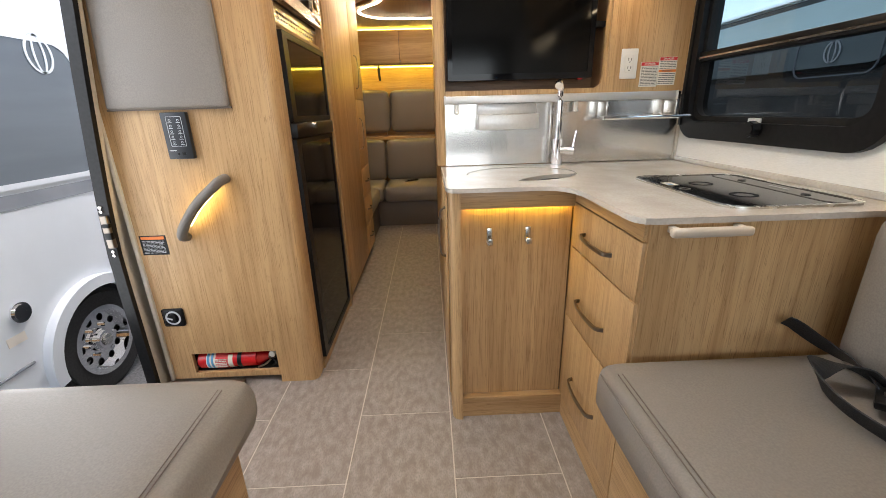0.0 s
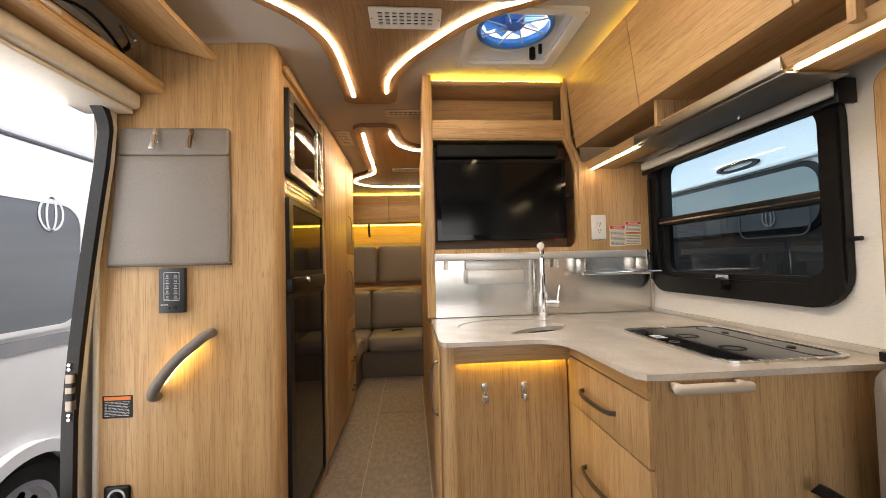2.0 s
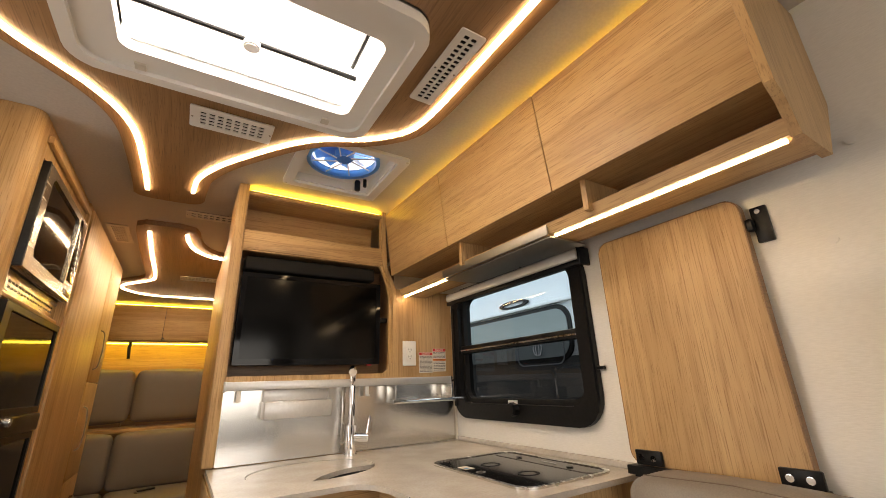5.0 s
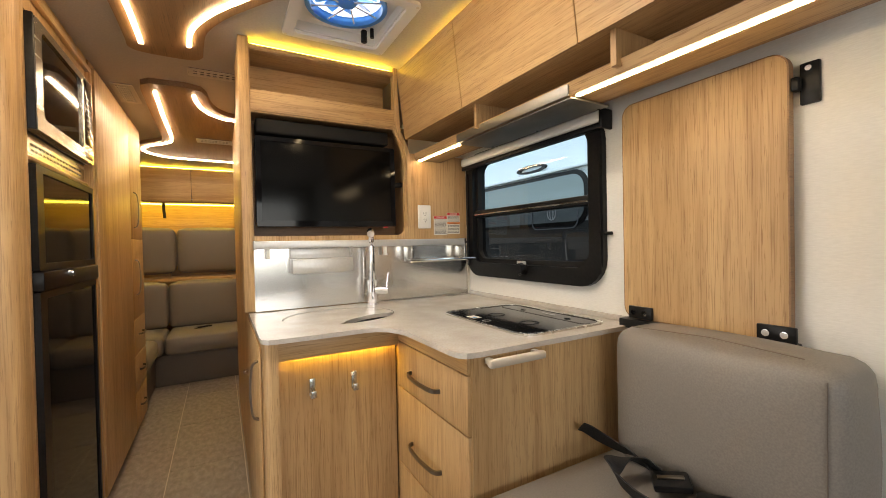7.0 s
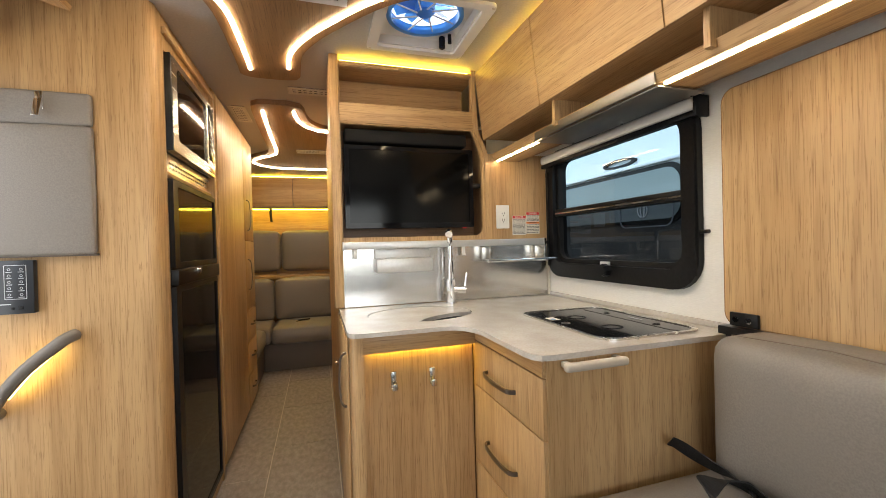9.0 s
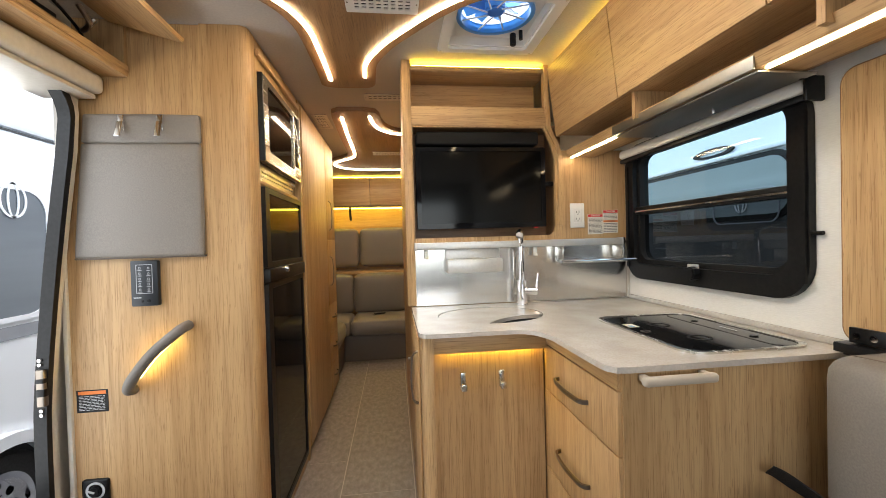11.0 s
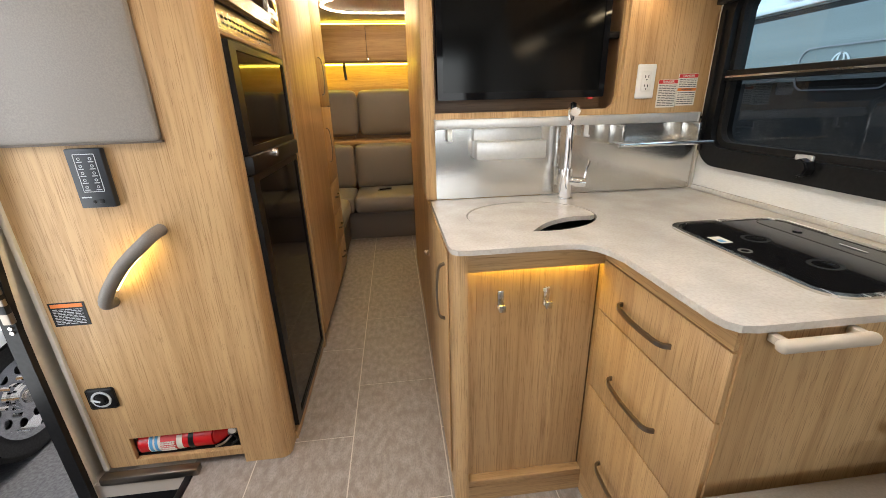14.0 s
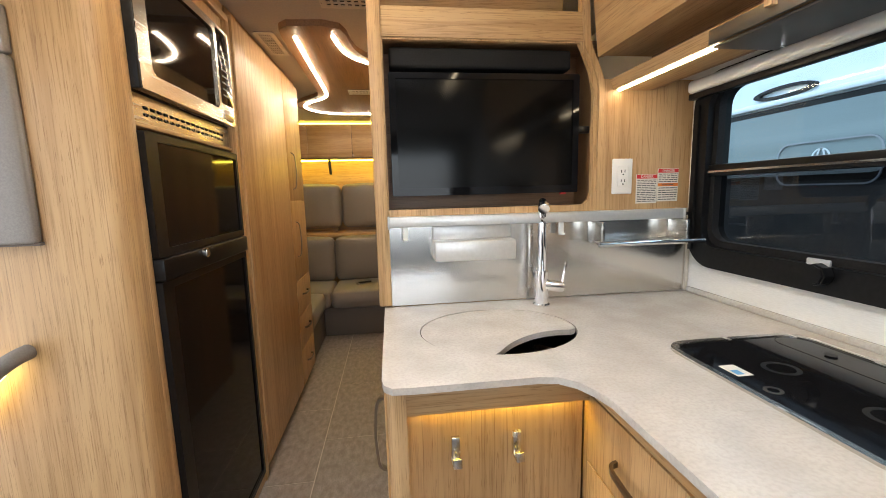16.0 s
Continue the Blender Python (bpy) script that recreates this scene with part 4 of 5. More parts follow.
# ---- folding table on the wall ----
table = thing("folding_table", "oak folding table hung upright against the wall", "table")
tb = prism([rrect(0.982, 0.925, 1.395, 1.57, 0.035)], XR - 0.036, XR - 0.012, "x")
part("top", tb, WOOD_V, table)
part("edge_band", prism([rrect(0.979, 0.922, 1.398, 1.573, 0.037), rrect(0.9825, 0.9255, 1.3945, 1.5695, 0.035)], XR - 0.035, XR - 0.013, "x"), WOOD_NICHE, table)
for y in (1.32, 0.985):
    h = part("hinge", box(XR - 0.048, XR - 0.0365, y - 0.02, y + 0.055, 0.925, 0.962, 0.003), BLACK, table, "black metal hinge with two bolts")
    for dy in (0.0, 0.035):
        part("bolt", cyl((XR - 0.048, y + dy, 0.944), (XR - 0.053, y + dy, 0.944), 0.008, 10), CHROME, h)
part("ledger", box(XR - 0.06, XR - 0.003, 0.97, 1.40, 0.895, 0.922, 0.003), BLACK, table)
catch = thing("table_latch", "black plastic table latch on the wall", "latch")
part("plate", box(XR - 0.012, XR - 0.0005, 0.934, 0.969, 1.45, 1.54, 0.003), BLACK, catch)
part("hook", box(XR - 0.032, XR - 0.010, 0.964, 0.9785, 1.48, 1.51, 0.004), BLACK, catch)
part("knob", cyl((XR - 0.012, 0.951, 1.525), (XR - 0.02, 0.951, 1.525), 0.006, 10), CHROME, catch)
note = thing("wall_note", "small pale printed label on the wall", "label")
part("sheet", box(XR - 0.002, XR - 0.0004, 0.86, 0.96, 1.62, 1.645), PAPER, note)
part("print", text_bars(0.865, 0.955, 1.623, 1.643, 2, XR - 0.003, XR - 0.0019, "x", 2, 0.4), GREY_INK, note)

# ---- bench seat on the window side ----
bench = thing("bench_seat", "taupe leatherette bench seat on an oak base", "bench")
part("base", box(1.04, XR - 0.003, 0.15, 1.375, 0.0, 0.415), WOOD_Y, bench)
part("seat", cushion(0.955, XR - 0.005, 0.12, 1.372, 0.425, 0.565, 0.045, 0.012), LEATHER, bench)
part("plywood", box(1.0, XR - 0.004, 0.14, 1.374, 0.405, 0.425), BLACK_MATT, bench)
for x in (0.982, 0.992):
    seam([(x, 0.2, 0.566), (x, 0.7, 0.571), (x, 1.30, 0.566)], bench, 0.0013)
seam([(0.957, 0.2, 0.545), (0.955, 0.8, 0.545), (0.957, 1.33, 0.545)], bench, 0.0015)
bk = cushion(1.47, XR - 0.006, 0.84, 1.325, 0.555, 0.925, 0.05, 0.012)
part("backrest", bk, LEATHER, bench)
seam([(1.505, 0.91, 0.927), (1.505, 1.08, 0.936), (1.505, 1.28, 0.927)], bench, 0.0013)
seam([(1.475, 0.868, 0.90), (1.473, 0.868, 0.75), (1.475, 0.868, 0.60)], bench, 0.0013)
sock = thing("power_socket", "round grey power socket on the bench base", "socket")
part("ring", cyl((1.0395, 1.13, 0.33), (1.030, 1.13, 0.33), 0.033, 24, 0.004), ALU, sock)
part("cap", cyl((1.0299, 1.13, 0.33), (1.026, 1.13, 0.33), 0.020, 20, 0.002), BLACK, sock)

belt = thing("seat_belt", "black seat belt lying folded on the bench seat", "seat belt")
UPZ = Vector((0, 0, 1))
part("strap", ribbon(smooth_line([(1.385, 1.352, 0.655), (1.40, 1.340, 0.648), (1.43, 1.325, 0.625), (1.455, 1.30, 0.608), (1.465, 1.25, 0.602), (1.45, 1.19, 0.600), (1.43, 1.15, 0.600)], 6), 0.050, 0.003, Vector((0.75, 0.45, 0.75))), WEB, belt)
part("strap", ribbon(smooth_line([(1.44, 1.16, 0.603), (1.43, 1.20, 0.618), (1.385, 1.222, 0.628), (1.34, 1.215, 0.628), (1.318, 1.185, 0.618), (1.318, 1.13, 0.602), (1.335, 1.06, 0.594), (1.365, 0.97, 0.590), (1.40, 0.86, 0.588), (1.43, 0.72, 0.588)], 6), 0.048, 0.003, Vector((0.9, 0.1, 0.6))), WEB, belt)
bkl = part("buckle", box(-0.04, 0.04, -0.028, 0.028, -0.009, 0.009, 0.005), BLACK, belt)
bkl.matrix_basis = pose(1.425, 1.125, 0.606, 8, -8, -50)
t2 = part("buckle_bar", box(-0.028, 0.028, -0.006, 0.006, 0.0095, 0.013, 0.001), NICKEL, bkl)
sk = part("buckle_socket", box(-0.05, 0.05, -0.024, 0.024, -0.012, 0.012, 0.006), BLACK, belt)
sk.matrix_basis = pose(1.437, 1.02, 0.604, 0, -6, -62)
belt_b = thing("belt_tongue", "black belt buckle stub standing at the seat gap", "seat belt")
part("stub", box(1.16, 1.21, 0.83, 0.85, 0.577, 0.63, 0.006), BLACK, belt_b)

head = thing("headrest", "grey padded headrest of the cab seat by the wall", "headrest")
part("pad", cushion(1.54, 1.66, 0.50, 0.70, 1.07, 1.33, 0.045, 0.01), LEATHER, head)
part("stem", cyl((1.60, 0.60, 0.57), (1.60, 0.60, 1.08), 0.012, 12), BLACK, head)
for y, z in ((0.76, 1.62), (0.84, 1.42)):
    cap = thing("screw_cap", "small white screw cap on the wall", "cap", group="wall screw caps")
    part("cap", cyl((XR - 0.0005, y, z), (XR - 0.004, y, z), 0.010, 16, 0.001), WHITE, cap)

# ---- seat beside the entry ----
seat2 = thing("dinette_bench", "taupe leatherette seat cushion on an oak base", "seat")
bm = cushion(-0.60, 0.157, 0.62, 1.385, 0.42, 0.562, 0.055, 0.014)
part("cushion", bm, LEATHER, seat2)
part("base", box(-0.60, 0.095, 0.66, 1.33, 0.0, 0.42), WOOD_Y, seat2)
for k in (0.0, 0.009):
    seam([(0.116 - k, 0.70, 0.564), (0.114 - k, 1.0, 0.567), (0.106 - k, 1.31, 0.563)], seat2, 0.0013)
strap2 = thing("lap_belt", "black lap belt end resting on the seat", "seat belt")
part("strap", ribbon(smooth_line([(-0.62, 1.20, 0.585), (-0.52, 1.25, 0.592), (-0.45, 1.30, 0.588), (-0.40, 1.34, 0.572)], 6), 0.047, 0.003), WEB, strap2)

# ---- entry panel, grab handle, switches ----
panel = thing("fridge_side_board", "oak side panel of the fridge tower by the entry", "panel")
EXT = [(-0.49, 0.058), (-0.125, 0.058), (-0.125, 0.155), (-0.49, 0.155)]
part("board", prism([[(-0.585, 0.032), (-0.118, 0.032), (-0.118, ZC - 0.002), (-0.585, ZC - 0.002)], EXT], YP, YP + 0.018, "y"), WOOD_V, panel)
part("recess", box(-0.50, -0.115, YP + 0.14, YP + 0.15, 0.03, 0.18), BLACK_MATT, panel)
part("recess_floor", box(-0.50, -0.115, YP + 0.018, YP + 0.14, 0.035, 0.057), BLACK_MATT, panel)
part("recess_roof", box(-0.50, -0.115, YP + 0.018, YP + 0.14, 0.156, 0.17), BLACK_MATT, panel)
corner = [(-0.117, YP + 0.08), (-0.117, YP - 0.008), (0.010, YP - 0.008)] + [(0.010 + 0.035 * math.sin(radians(a)), YP + 0.027 - 0.035 * math.cos(radians(a))) for a in range(10, 91, 16)] + [(0.045, YP + 0.08)]
part("post", prism([corner], 0.0, ZC - 0.001), WOOD_V, panel)
part("wall_trim", box(-0.60, -0.584, YP - 0.012, YP + 0.02, 0.03, 1.80, 0.004), CREAM, panel)

pad = thing("wall_pad", "grey padded panel with a stitched header and hooks", "wall panel")
part("pad", cushion(-0.545, -0.122, YP - 0.026, YP - 0.001, 1.166, 1.566, 0.008, 0.004), LEATHER, pad)
part("header", cushion(-0.545, -0.122, YP - 0.026, YP - 0.001, 1.5665, 1.668, 0.008, 0.002), LEATHER, pad)
part("welt", box(-0.548, -0.119, YP - 0.018, YP - 0.001, 1.160, 1.167, 0.002), STITCH, pad)
for o in pad.children:
    for v in o.data.vertices:
        if v.co.x < -0.33:
            v.co.x += 0.09 * (v.co.z - 1.166)
for x in (-0.372, -0.245):
    hk = thing("coat_hook", "slim chrome coat hook on the padded header", "hook", group="entry hooks")
    part("plate", box(x - 0.010, x + 0.010, YP - 0.036, YP - 0.0275, 1.606, 1.662, 0.002), CHROME, hk)
    part("tip", turned(box(-0.010, 0.010, -0.004, 0.004, -0.03, 0.03, 0.002), Matrix.Translation((x, YP - 0.045, 1.61)) @ Matrix.Rotation(radians(-18), 4, "X")), CHROME, hk)

ctl = thing("control_panel", "dark slate switch panel with printed icons", "control panel")
part("plate", box(-0.369, -0.279, YP - 0.022, YP - 0.0005, 0.990, 1.152, 0.004), NAVY, ctl)
part("outline", prism([rrect(-0.350, 1.035, -0.296, 1.138, 0.002, 2), rrect(-0.3485, 1.0365, -0.2975, 1.1365, 0.002, 2)], YP - 0.0228, YP - 0.0219, "y"), GREY_INK, ctl)
for r in range(5):
    for c in (-0.338, -0.309):
        z = 1.045 + r * 0.019
        part("icon", join(prism([ellipse(c, z + 0.004, 0.004, 0.004, 12), ellipse(c, z + 0.004, 0.0028, 0.0028, 12)], YP - 0.0229, YP - 0.0219, "y"), box(c - 0.007, c + 0.007, YP - 0.0229, YP - 0.0219, z - 0.005, z - 0.003)), GREY_INK, ctl)
part("port", box(-0.318, -0.305, YP - 0.0235, YP - 0.0215, 1.003, 1.014, 0.001), BLACK, ctl)
part("port", box(-0.335, -0.327, YP - 0.0235, YP - 0.0215, 1.003, 1.012, 0.001), BLACK, ctl)
part("mark", box(-0.36, -0.335, YP - 0.0228, YP - 0.0219, 1.019, 1.022), GREY_INK, ctl)

gh = thing("grab_handle", "curved grey grab handle with a glowing light behind", "grab handle")
pts = smooth_line([(-0.192, YP - 0.002, 0.912), (-0.196, YP - 0.038, 0.908), (-0.218, YP - 0.055, 0.888), (-0.290, YP - 0.058, 0.825), (-0.352, YP - 0.055, 0.748), (-0.378, YP - 0.042, 0.704), (-0.386, YP - 0.002, 0.690)], 6)
part("grip", tube(pts, 0.0185, 14), GRIP, gh)
part("light", tube([(-0.226, YP - 0.030, 0.872), (-0.290, YP - 0.034, 0.812), (-0.346, YP - 0.030, 0.742)], 0.006, 8), LED_GRIP, gh, "glowing amber strip")

stk = thing("safety_label", "black safety label with orange heading", "label")
part("sheet", box(-0.572, -0.470, YP - 0.002, YP - 0.0004, 0.618, 0.698), BLACK, stk)
part("heading", box(-0.566, -0.476, YP - 0.003, YP - 0.0019, 0.682, 0.694), ORANGE, stk)
part("print", text_bars(-0.564, -0.480, 0.624, 0.678, 10, YP - 0.003, YP - 0.0019, "y", 11, 0.28), GREY_INK, stk)
dial = thing("battery_switch", "black rotary switch plate with pale ring", "switch")
part("plate", box(-0.562, -0.475, YP - 0.010, YP - 0.0005, 0.300, 0.380, 0.008, 3), BLACK, dial)
part("ring", prism([ellipse(-0.518, 0.34, 0.031, 0.031, 28), ellipse(-0.518, 0.34, 0.024, 0.024, 28)], YP - 0.0125, YP - 0.0098, "y"), GREY_INK, dial)
part("knob", cyl((-0.518, YP - 0.009, 0.34), (-0.518, YP - 0.022, 0.34), 0.019, 20, 0.003), BLACK, dial)
part("pointer", turned(box(-0.004, 0.024, -0.001, 0.001, -0.003, 0.003), Matrix.Translation((-0.518, YP - 0.023, 0.34)) @ Matrix.Rotation(radians(200), 4, "Y")), GREY_INK, dial)

ext = thing("fire_extinguisher", "red fire extinguisher lying in the panel recess", "fire extinguisher")
ye, ze = YP + 0.045, 0.1
part("cylinder", cyl((-0.482, ye, ze), (-0.215, ye, ze + 0.003), 0.040, 28, 0.008), RED, ext)
part("shoulder", cyl((-0.216, ye, ze + 0.003), (-0.178, ye, ze + 0.003), 0.038, 28, 0.0, 0.014), RED, ext)
part("label", cyl((-0.44, ye, ze), (-0.325, ye, ze + 0.001), 0.0406, 28), PAPER, ext, "white and red printed label")
for x0, x1, mat in ((-0.40, -0.345, REDINK), (-0.436, -0.425, BLUEINK), (-0.418, -0.408, BLUEINK)):
    part("label_print", cyl((x0, ye, ze), (x1, ye, ze + 0.0005), 0.0411, 28), mat, ext)
part("label_text", text_bars(-0.398, -0.348, ze - 0.02, ze + 0.022, 5, ye - 0.0425, ye - 0.038, "y", 4, 0.45), PAPER, ext)
part("strap", cyl((-0.305, ye, ze + 0.001), (-0.287, ye, ze + 0.001), 0.0415, 28), BLACK, ext, "black strap")
part("valve", cyl((-0.182, ye, ze + 0.003), (-0.15, ye, ze + 0.006), 0.012, 12), NICKEL, ext)
part("gauge", cyl((-0.155, ye - 0.01, ze + 0.025), (-0.155, ye - 0.025, ze + 0.025), 0.014, 16, 0.002), WHITE, ext)
part("lever", tube(smooth_line([(-0.165, ye - 0.015, ze - 0.004), (-0.19, ye - 0.028, ze - 0.022), (-0.22, ye - 0.032, ze - 0.032)], 4), 0.004, 8), NICKEL, ext)
part("hose", tube(smooth_line([(-0.16, ye - 0.01, ze), (-0.145, ye - 0.02, ze - 0.02), (-0.165, ye - 0.025, ze - 0.034)], 4), 0.004, 8), BLACK, ext)

# ---- overhead locker above the entry, lid open ----
lock = thing("overhead_locker", "oak overhead locker with its lid propped open", "cabinet")
part("shelf", box(XL + 0.002, -0.36, 0.55, YP - 0.004, 1.803, 1.818), WOOD_Y, lock)
part("lip", box(-0.372, -0.356, 0.55, YP - 0.004, 1.818, 1.842, 0.002), WOOD_Y, lock)
part("back", box(XL + 0.002, XL + 0.012, 0.55, YP - 0.004, 1.818, ZC - 0.002), BLACK_MATT, lock)
part("end", box(XL + 0.012, -0.36, YP - 0.02, YP - 0.004, 1.842, ZC - 0.002), WOOD_V, lock)
lid = part("lid", turned(box(0, 0.25, -0.8, 0.685, -0.016, 0), Matrix.Translation((-0.385, 1.37, ZC - 0.012)) @ Matrix.Rotation(radians(16), 4, "Y")), WOOD_Y, lock)
part("lid_strut", box(-0.27, -0.24, 1.2, 1.55, 1.93, 1.94, 0.003), ALU, lock)
part("lid_pull", box(-0.365, -0.354, 1.60, 1.66, 1.823, 1.835, 0.002), ALU, lock)
hinge = part("hinge", tube(smooth_line([(-0.37, 1.90, 1.94), (-0.36, 1.93, 1.90), (-0.40, 1.96, 1.89), (-0.37, 1.97, 1.93)], 4), 0.008, 8), NICKEL, lock)
fuse = thing("fuse_panel", "black electrical panel with switches inside the locker", "fuse box")
part("board", box(XL + 0.02, -0.50, 0.9, 2.0, 1.82, 1.96, 0.006), BLACK, fuse)
rng = random.Random(7)
for i in range(16):
    y = 0.96 + i * 0.062
    part("switch", box(-0.50, -0.488, y, y + 0.03, 1.85 + 0.02 * rng.random(), 1.90 + 0.03 * rng.random(), 0.003), BLACK_MATT if i % 3 else NAVY, fuse)
for i in range(6):
    y = 1.0 + i * 0.16
    part("tag", box(-0.4985, -0.4975, y, y + 0.012, 1.925, 1.935), GREY_INK, fuse)
part("cable", tube(smooth_line([(-0.46, 1.75, 1.87), (-0.43, 1.85, 1.89), (-0.45, 1.95, 1.86), (-0.42, 2.03, 1.84)], 5), 0.006, 8), BLACK, fuse)
part("cable", tube(smooth_line([(-0.47, 1.70, 1.92), (-0.42, 1.82, 1.94), (-0.41, 1.94, 1.90), (-0.44, 2.05, 1.87)], 5), 0.005, 8), BLACK, fuse)
part("module", box(-0.49, -0.45, 1.55, 1.60, 1.83, 1.85, 0.003), WHITE, fuse)

# ---- fridge tower ----
tower = thing("fridge_tower", "oak tower around the microwave and fridge", "cabinet")
part("face_top", box(XF - 0.03, XF - 0.006, 2.19, 2.93, 1.885, ZC - 0.001), WOOD_V, tower)
part("frame_strip", box(XF - 0.004, XF + 0.012, 2.185, 2.93, 1.93, 1.955, 0.003), WOOD_Y, tower)
part("jamb", box(XF - 0.02, XF + 0.012, 2.895, 2.93, 0.0, 1.93, 0.002), WOOD_V, tower)
part("jamb", box(XF - 0.03, XF - 0.004, 2.18, 2.205, 0.0, 1.93, 0.002), WOOD_V, tower)
part("plinth", box(XF - 0.02, XF + 0.004, 2.19, 2.93, 0.0, 0.036), WOOD_Y, tower)
part("shelf", box(XF - 0.30, XF - 0.004, 2.20, 2.895, 1.438, 1.452, 0.005), WOOD_Y, tower)
part("back", box(-0.58, -0.57, 2.26, 2.93, 0.0, ZC), BLACK_MATT, tower)

XA = XF - 0.028     # face plane of the appliances
oven = thing("microwave_oven", "steel trimmed microwave oven with dark glass door", "microwave")
part("body", box(XA - 0.4, XA + 0.012, 2.205, 2.89, 1.525, 1.90), BLACK, oven)
part("door_frame", prism([rrect(2.215, 1.530, 2.885, 1.872, 0.006, 2), rrect(2.275, 1.575, 2.74, 1.845, 0.025, 4)], XA + 0.012, XA + 0.045, "x"), STEEL_H, oven, "brushed steel door frame")
part("window", box(XA + 0.02, XA + 0.038, 2.27, 2.745, 1.57, 1.85), GLOSS, oven, "black glass window")
part("keypad", box(XA + 0.044, XA + 0.047, 2.765, 2.872, 1.60, 1.86, 0.002), GLOSS, oven, "black glass keypad")
part("open_button", box(XA + 0.044, XA + 0.049, 2.77, 2.868, 1.545, 1.585, 0.002), STEEL_H, oven)
part("side_trim", box(XA - 0.02, XA + 0.044, 2.203, 2.216, 1.528, 1.875, 0.003), BLACK, oven)
vent = part("vent_trim", prism([rrect(2.205, 1.454, 2.89, 1.524, 0.004, 2)] + [rrect(2.27 + i * 0.036, 1.472 + j * 0.017, 2.298 + i * 0.036, 1.481 + j * 0.017, 0.004, 2) for i in range(16) for j in range(2)], XA + 0.004, XA + 0.012, "x"), STEEL_H, oven, "slotted steel vent trim")
part("vent_back", box(XA - 0.01, XA + 0.003, 2.21, 2.88, 1.456, 1.522), BLACK_MATT, oven)
part("keypad_print", text_bars(2.78, 2.86, 1.62, 1.80, 8, XA + 0.0465, XA + 0.0478, "x", 21, 0.25), material("dim_print", (0.12, 0.12, 0.12), 0.5), oven)

fridge = thing("refrigerator", "gloss black two-door refrigerator with chrome lock", "refrigerator")
part("body", box(-0.5, XA - 0.012, 2.205, 2.89, 0.045, 1.432), BLACK_MATT, fridge)
for z0, z1 in ((1.105, 1.428), (0.05, 1.04)):
    d = part("door", prism([rrect(2.206, z0, 2.888, z1, 0.006, 2), rrect(2.265, z0 + 0.022, 2.868, z1 - 0.022, 0.006, 2)], XA - 0.011, XA + 0.040, "x"), BLACK, fridge)
    part("panel", box(XA - 0.005, XA + 0.034, 2.263, 2.87, z0 + 0.02, z1 - 0.02), FRIDGE, d, "gloss black door panel")
part("handle_strip", box(XA - 0.011, XA + 0.050, 2.206, 2.888, 1.043, 1.102, 0.006), BLACK, fridge)
part("lock", cyl((XA + 0.049, 2.452, 1.088), (XA + 0.066, 2.452, 1.088), 0.014, 16, 0.003), CHROME, fridge, "chrome lock")

for o in (*tower.children, *oven.children, *fridge.children_recursive):
    for v in o.data.vertices:
        if v.co.y > 2.2:
            v.co.y = 2.2 + (v.co.y - 2.2) * 0.9

# ---- closets ----
clo = thing("closet", "tall oak closet along the aisle", "closet")
part("body", box(-0.58, XF - 0.001, 2.865, 4.0, 0.03, ZC - 0.002), WOOD_V, clo)
part("plinth", box(-0.58, XF - 0.012, 2.865, 3.99, 0.0, 0.03), WOOD_Y, clo)
part("door", box(XF, XF + 0.018, 2.87, 3.605, 0.06, 1.965, 0.002), WOOD_V, clo)
d = part("door", box(XF, XF + 0.018, 3.612, 3.995, 1.232, 1.965, 0.002), WOOD_V, clo)
bow_handle("handle", (XF + 0.018, 3.70, 1.30), (XF + 0.018, 3.70, 1.52), (0.024, 0, 0), d)
d = part("door", box(XF, XF + 0.018, 3.612, 3.995, 0.735, 1.228, 0.002), WOOD_V, clo)
bow_handle("handle", (XF + 0.018, 3.70, 0.88), (XF + 0.018, 3.70, 1.10), (0.024, 0, 0), d)
for z0 in (0.06, 0.285, 0.51):
    d = part("drawer", box(XF, XF + 0.018, 3.612, 3.995, z0, z0 + 0.221, 0.002), WOOD_V, clo)
    bow_handle("handle", (XF + 0.018, 3.74, z0 + 0.12), (XF + 0.018, 3.87, z0 + 0.12), (0.022, 0, 0), d)

# ---- rear lounge ----
sofa = thing("corner_sofa", "taupe leatherette corner sofa across the rear", "sofa")
part("base", box(0.03, XR - 0.02, 4.69, 5.5, 0.0, 0.26, 0.006), LEATHER_DARK, sofa, "dark upholstered base")
part("base", box(XL + 0.01, 0.029, 4.01, 5.5, 0.0, 0.26, 0.006), LEATHER_DARK, sofa)
part("seat", cushion(0.105, 0.71, 4.62, 5.16, 0.262, 0.425, 0.045, 0.014), LEATHER, sofa)
part("seat", cushion(0.715, 1.32, 4.62, 5.16, 0.262, 0.425, 0.045, 0.014), LEATHER, sofa)
part("seat", cushion(XL + 0.02, 0.065, 4.02, 4.62, 0.262, 0.425, 0.045, 0.014), LEATHER, sofa)
part("seat", cushion(XL + 0.02, 0.10, 4.625, 5.16, 0.262, 0.425, 0.045, 0.014), LEATHER, sofa)
for x0, x1 in ((0.10, 0.705), (0.71, 1.315), (-0.45, 0.09)):
    part("backrest", cushion(x0, x1, 5.10, 5.24, 0.42, 0.845, 0.045, 0.016), LEATHER, sofa)
part("backrest", cushion(XL + 0.012, -0.47, 4.05, 5.08, 0.42, 0.845, 0.045, 0.016), LEATHER, sofa)
ledge = thing("rear_ledge", "oak ledge behind the sofa backs", "shelf")
part("board", box(XL + 0.005, XR - 0.005, 5.25, 5.715, 0.845, 0.875, 0.003), WOOD_X, ledge)
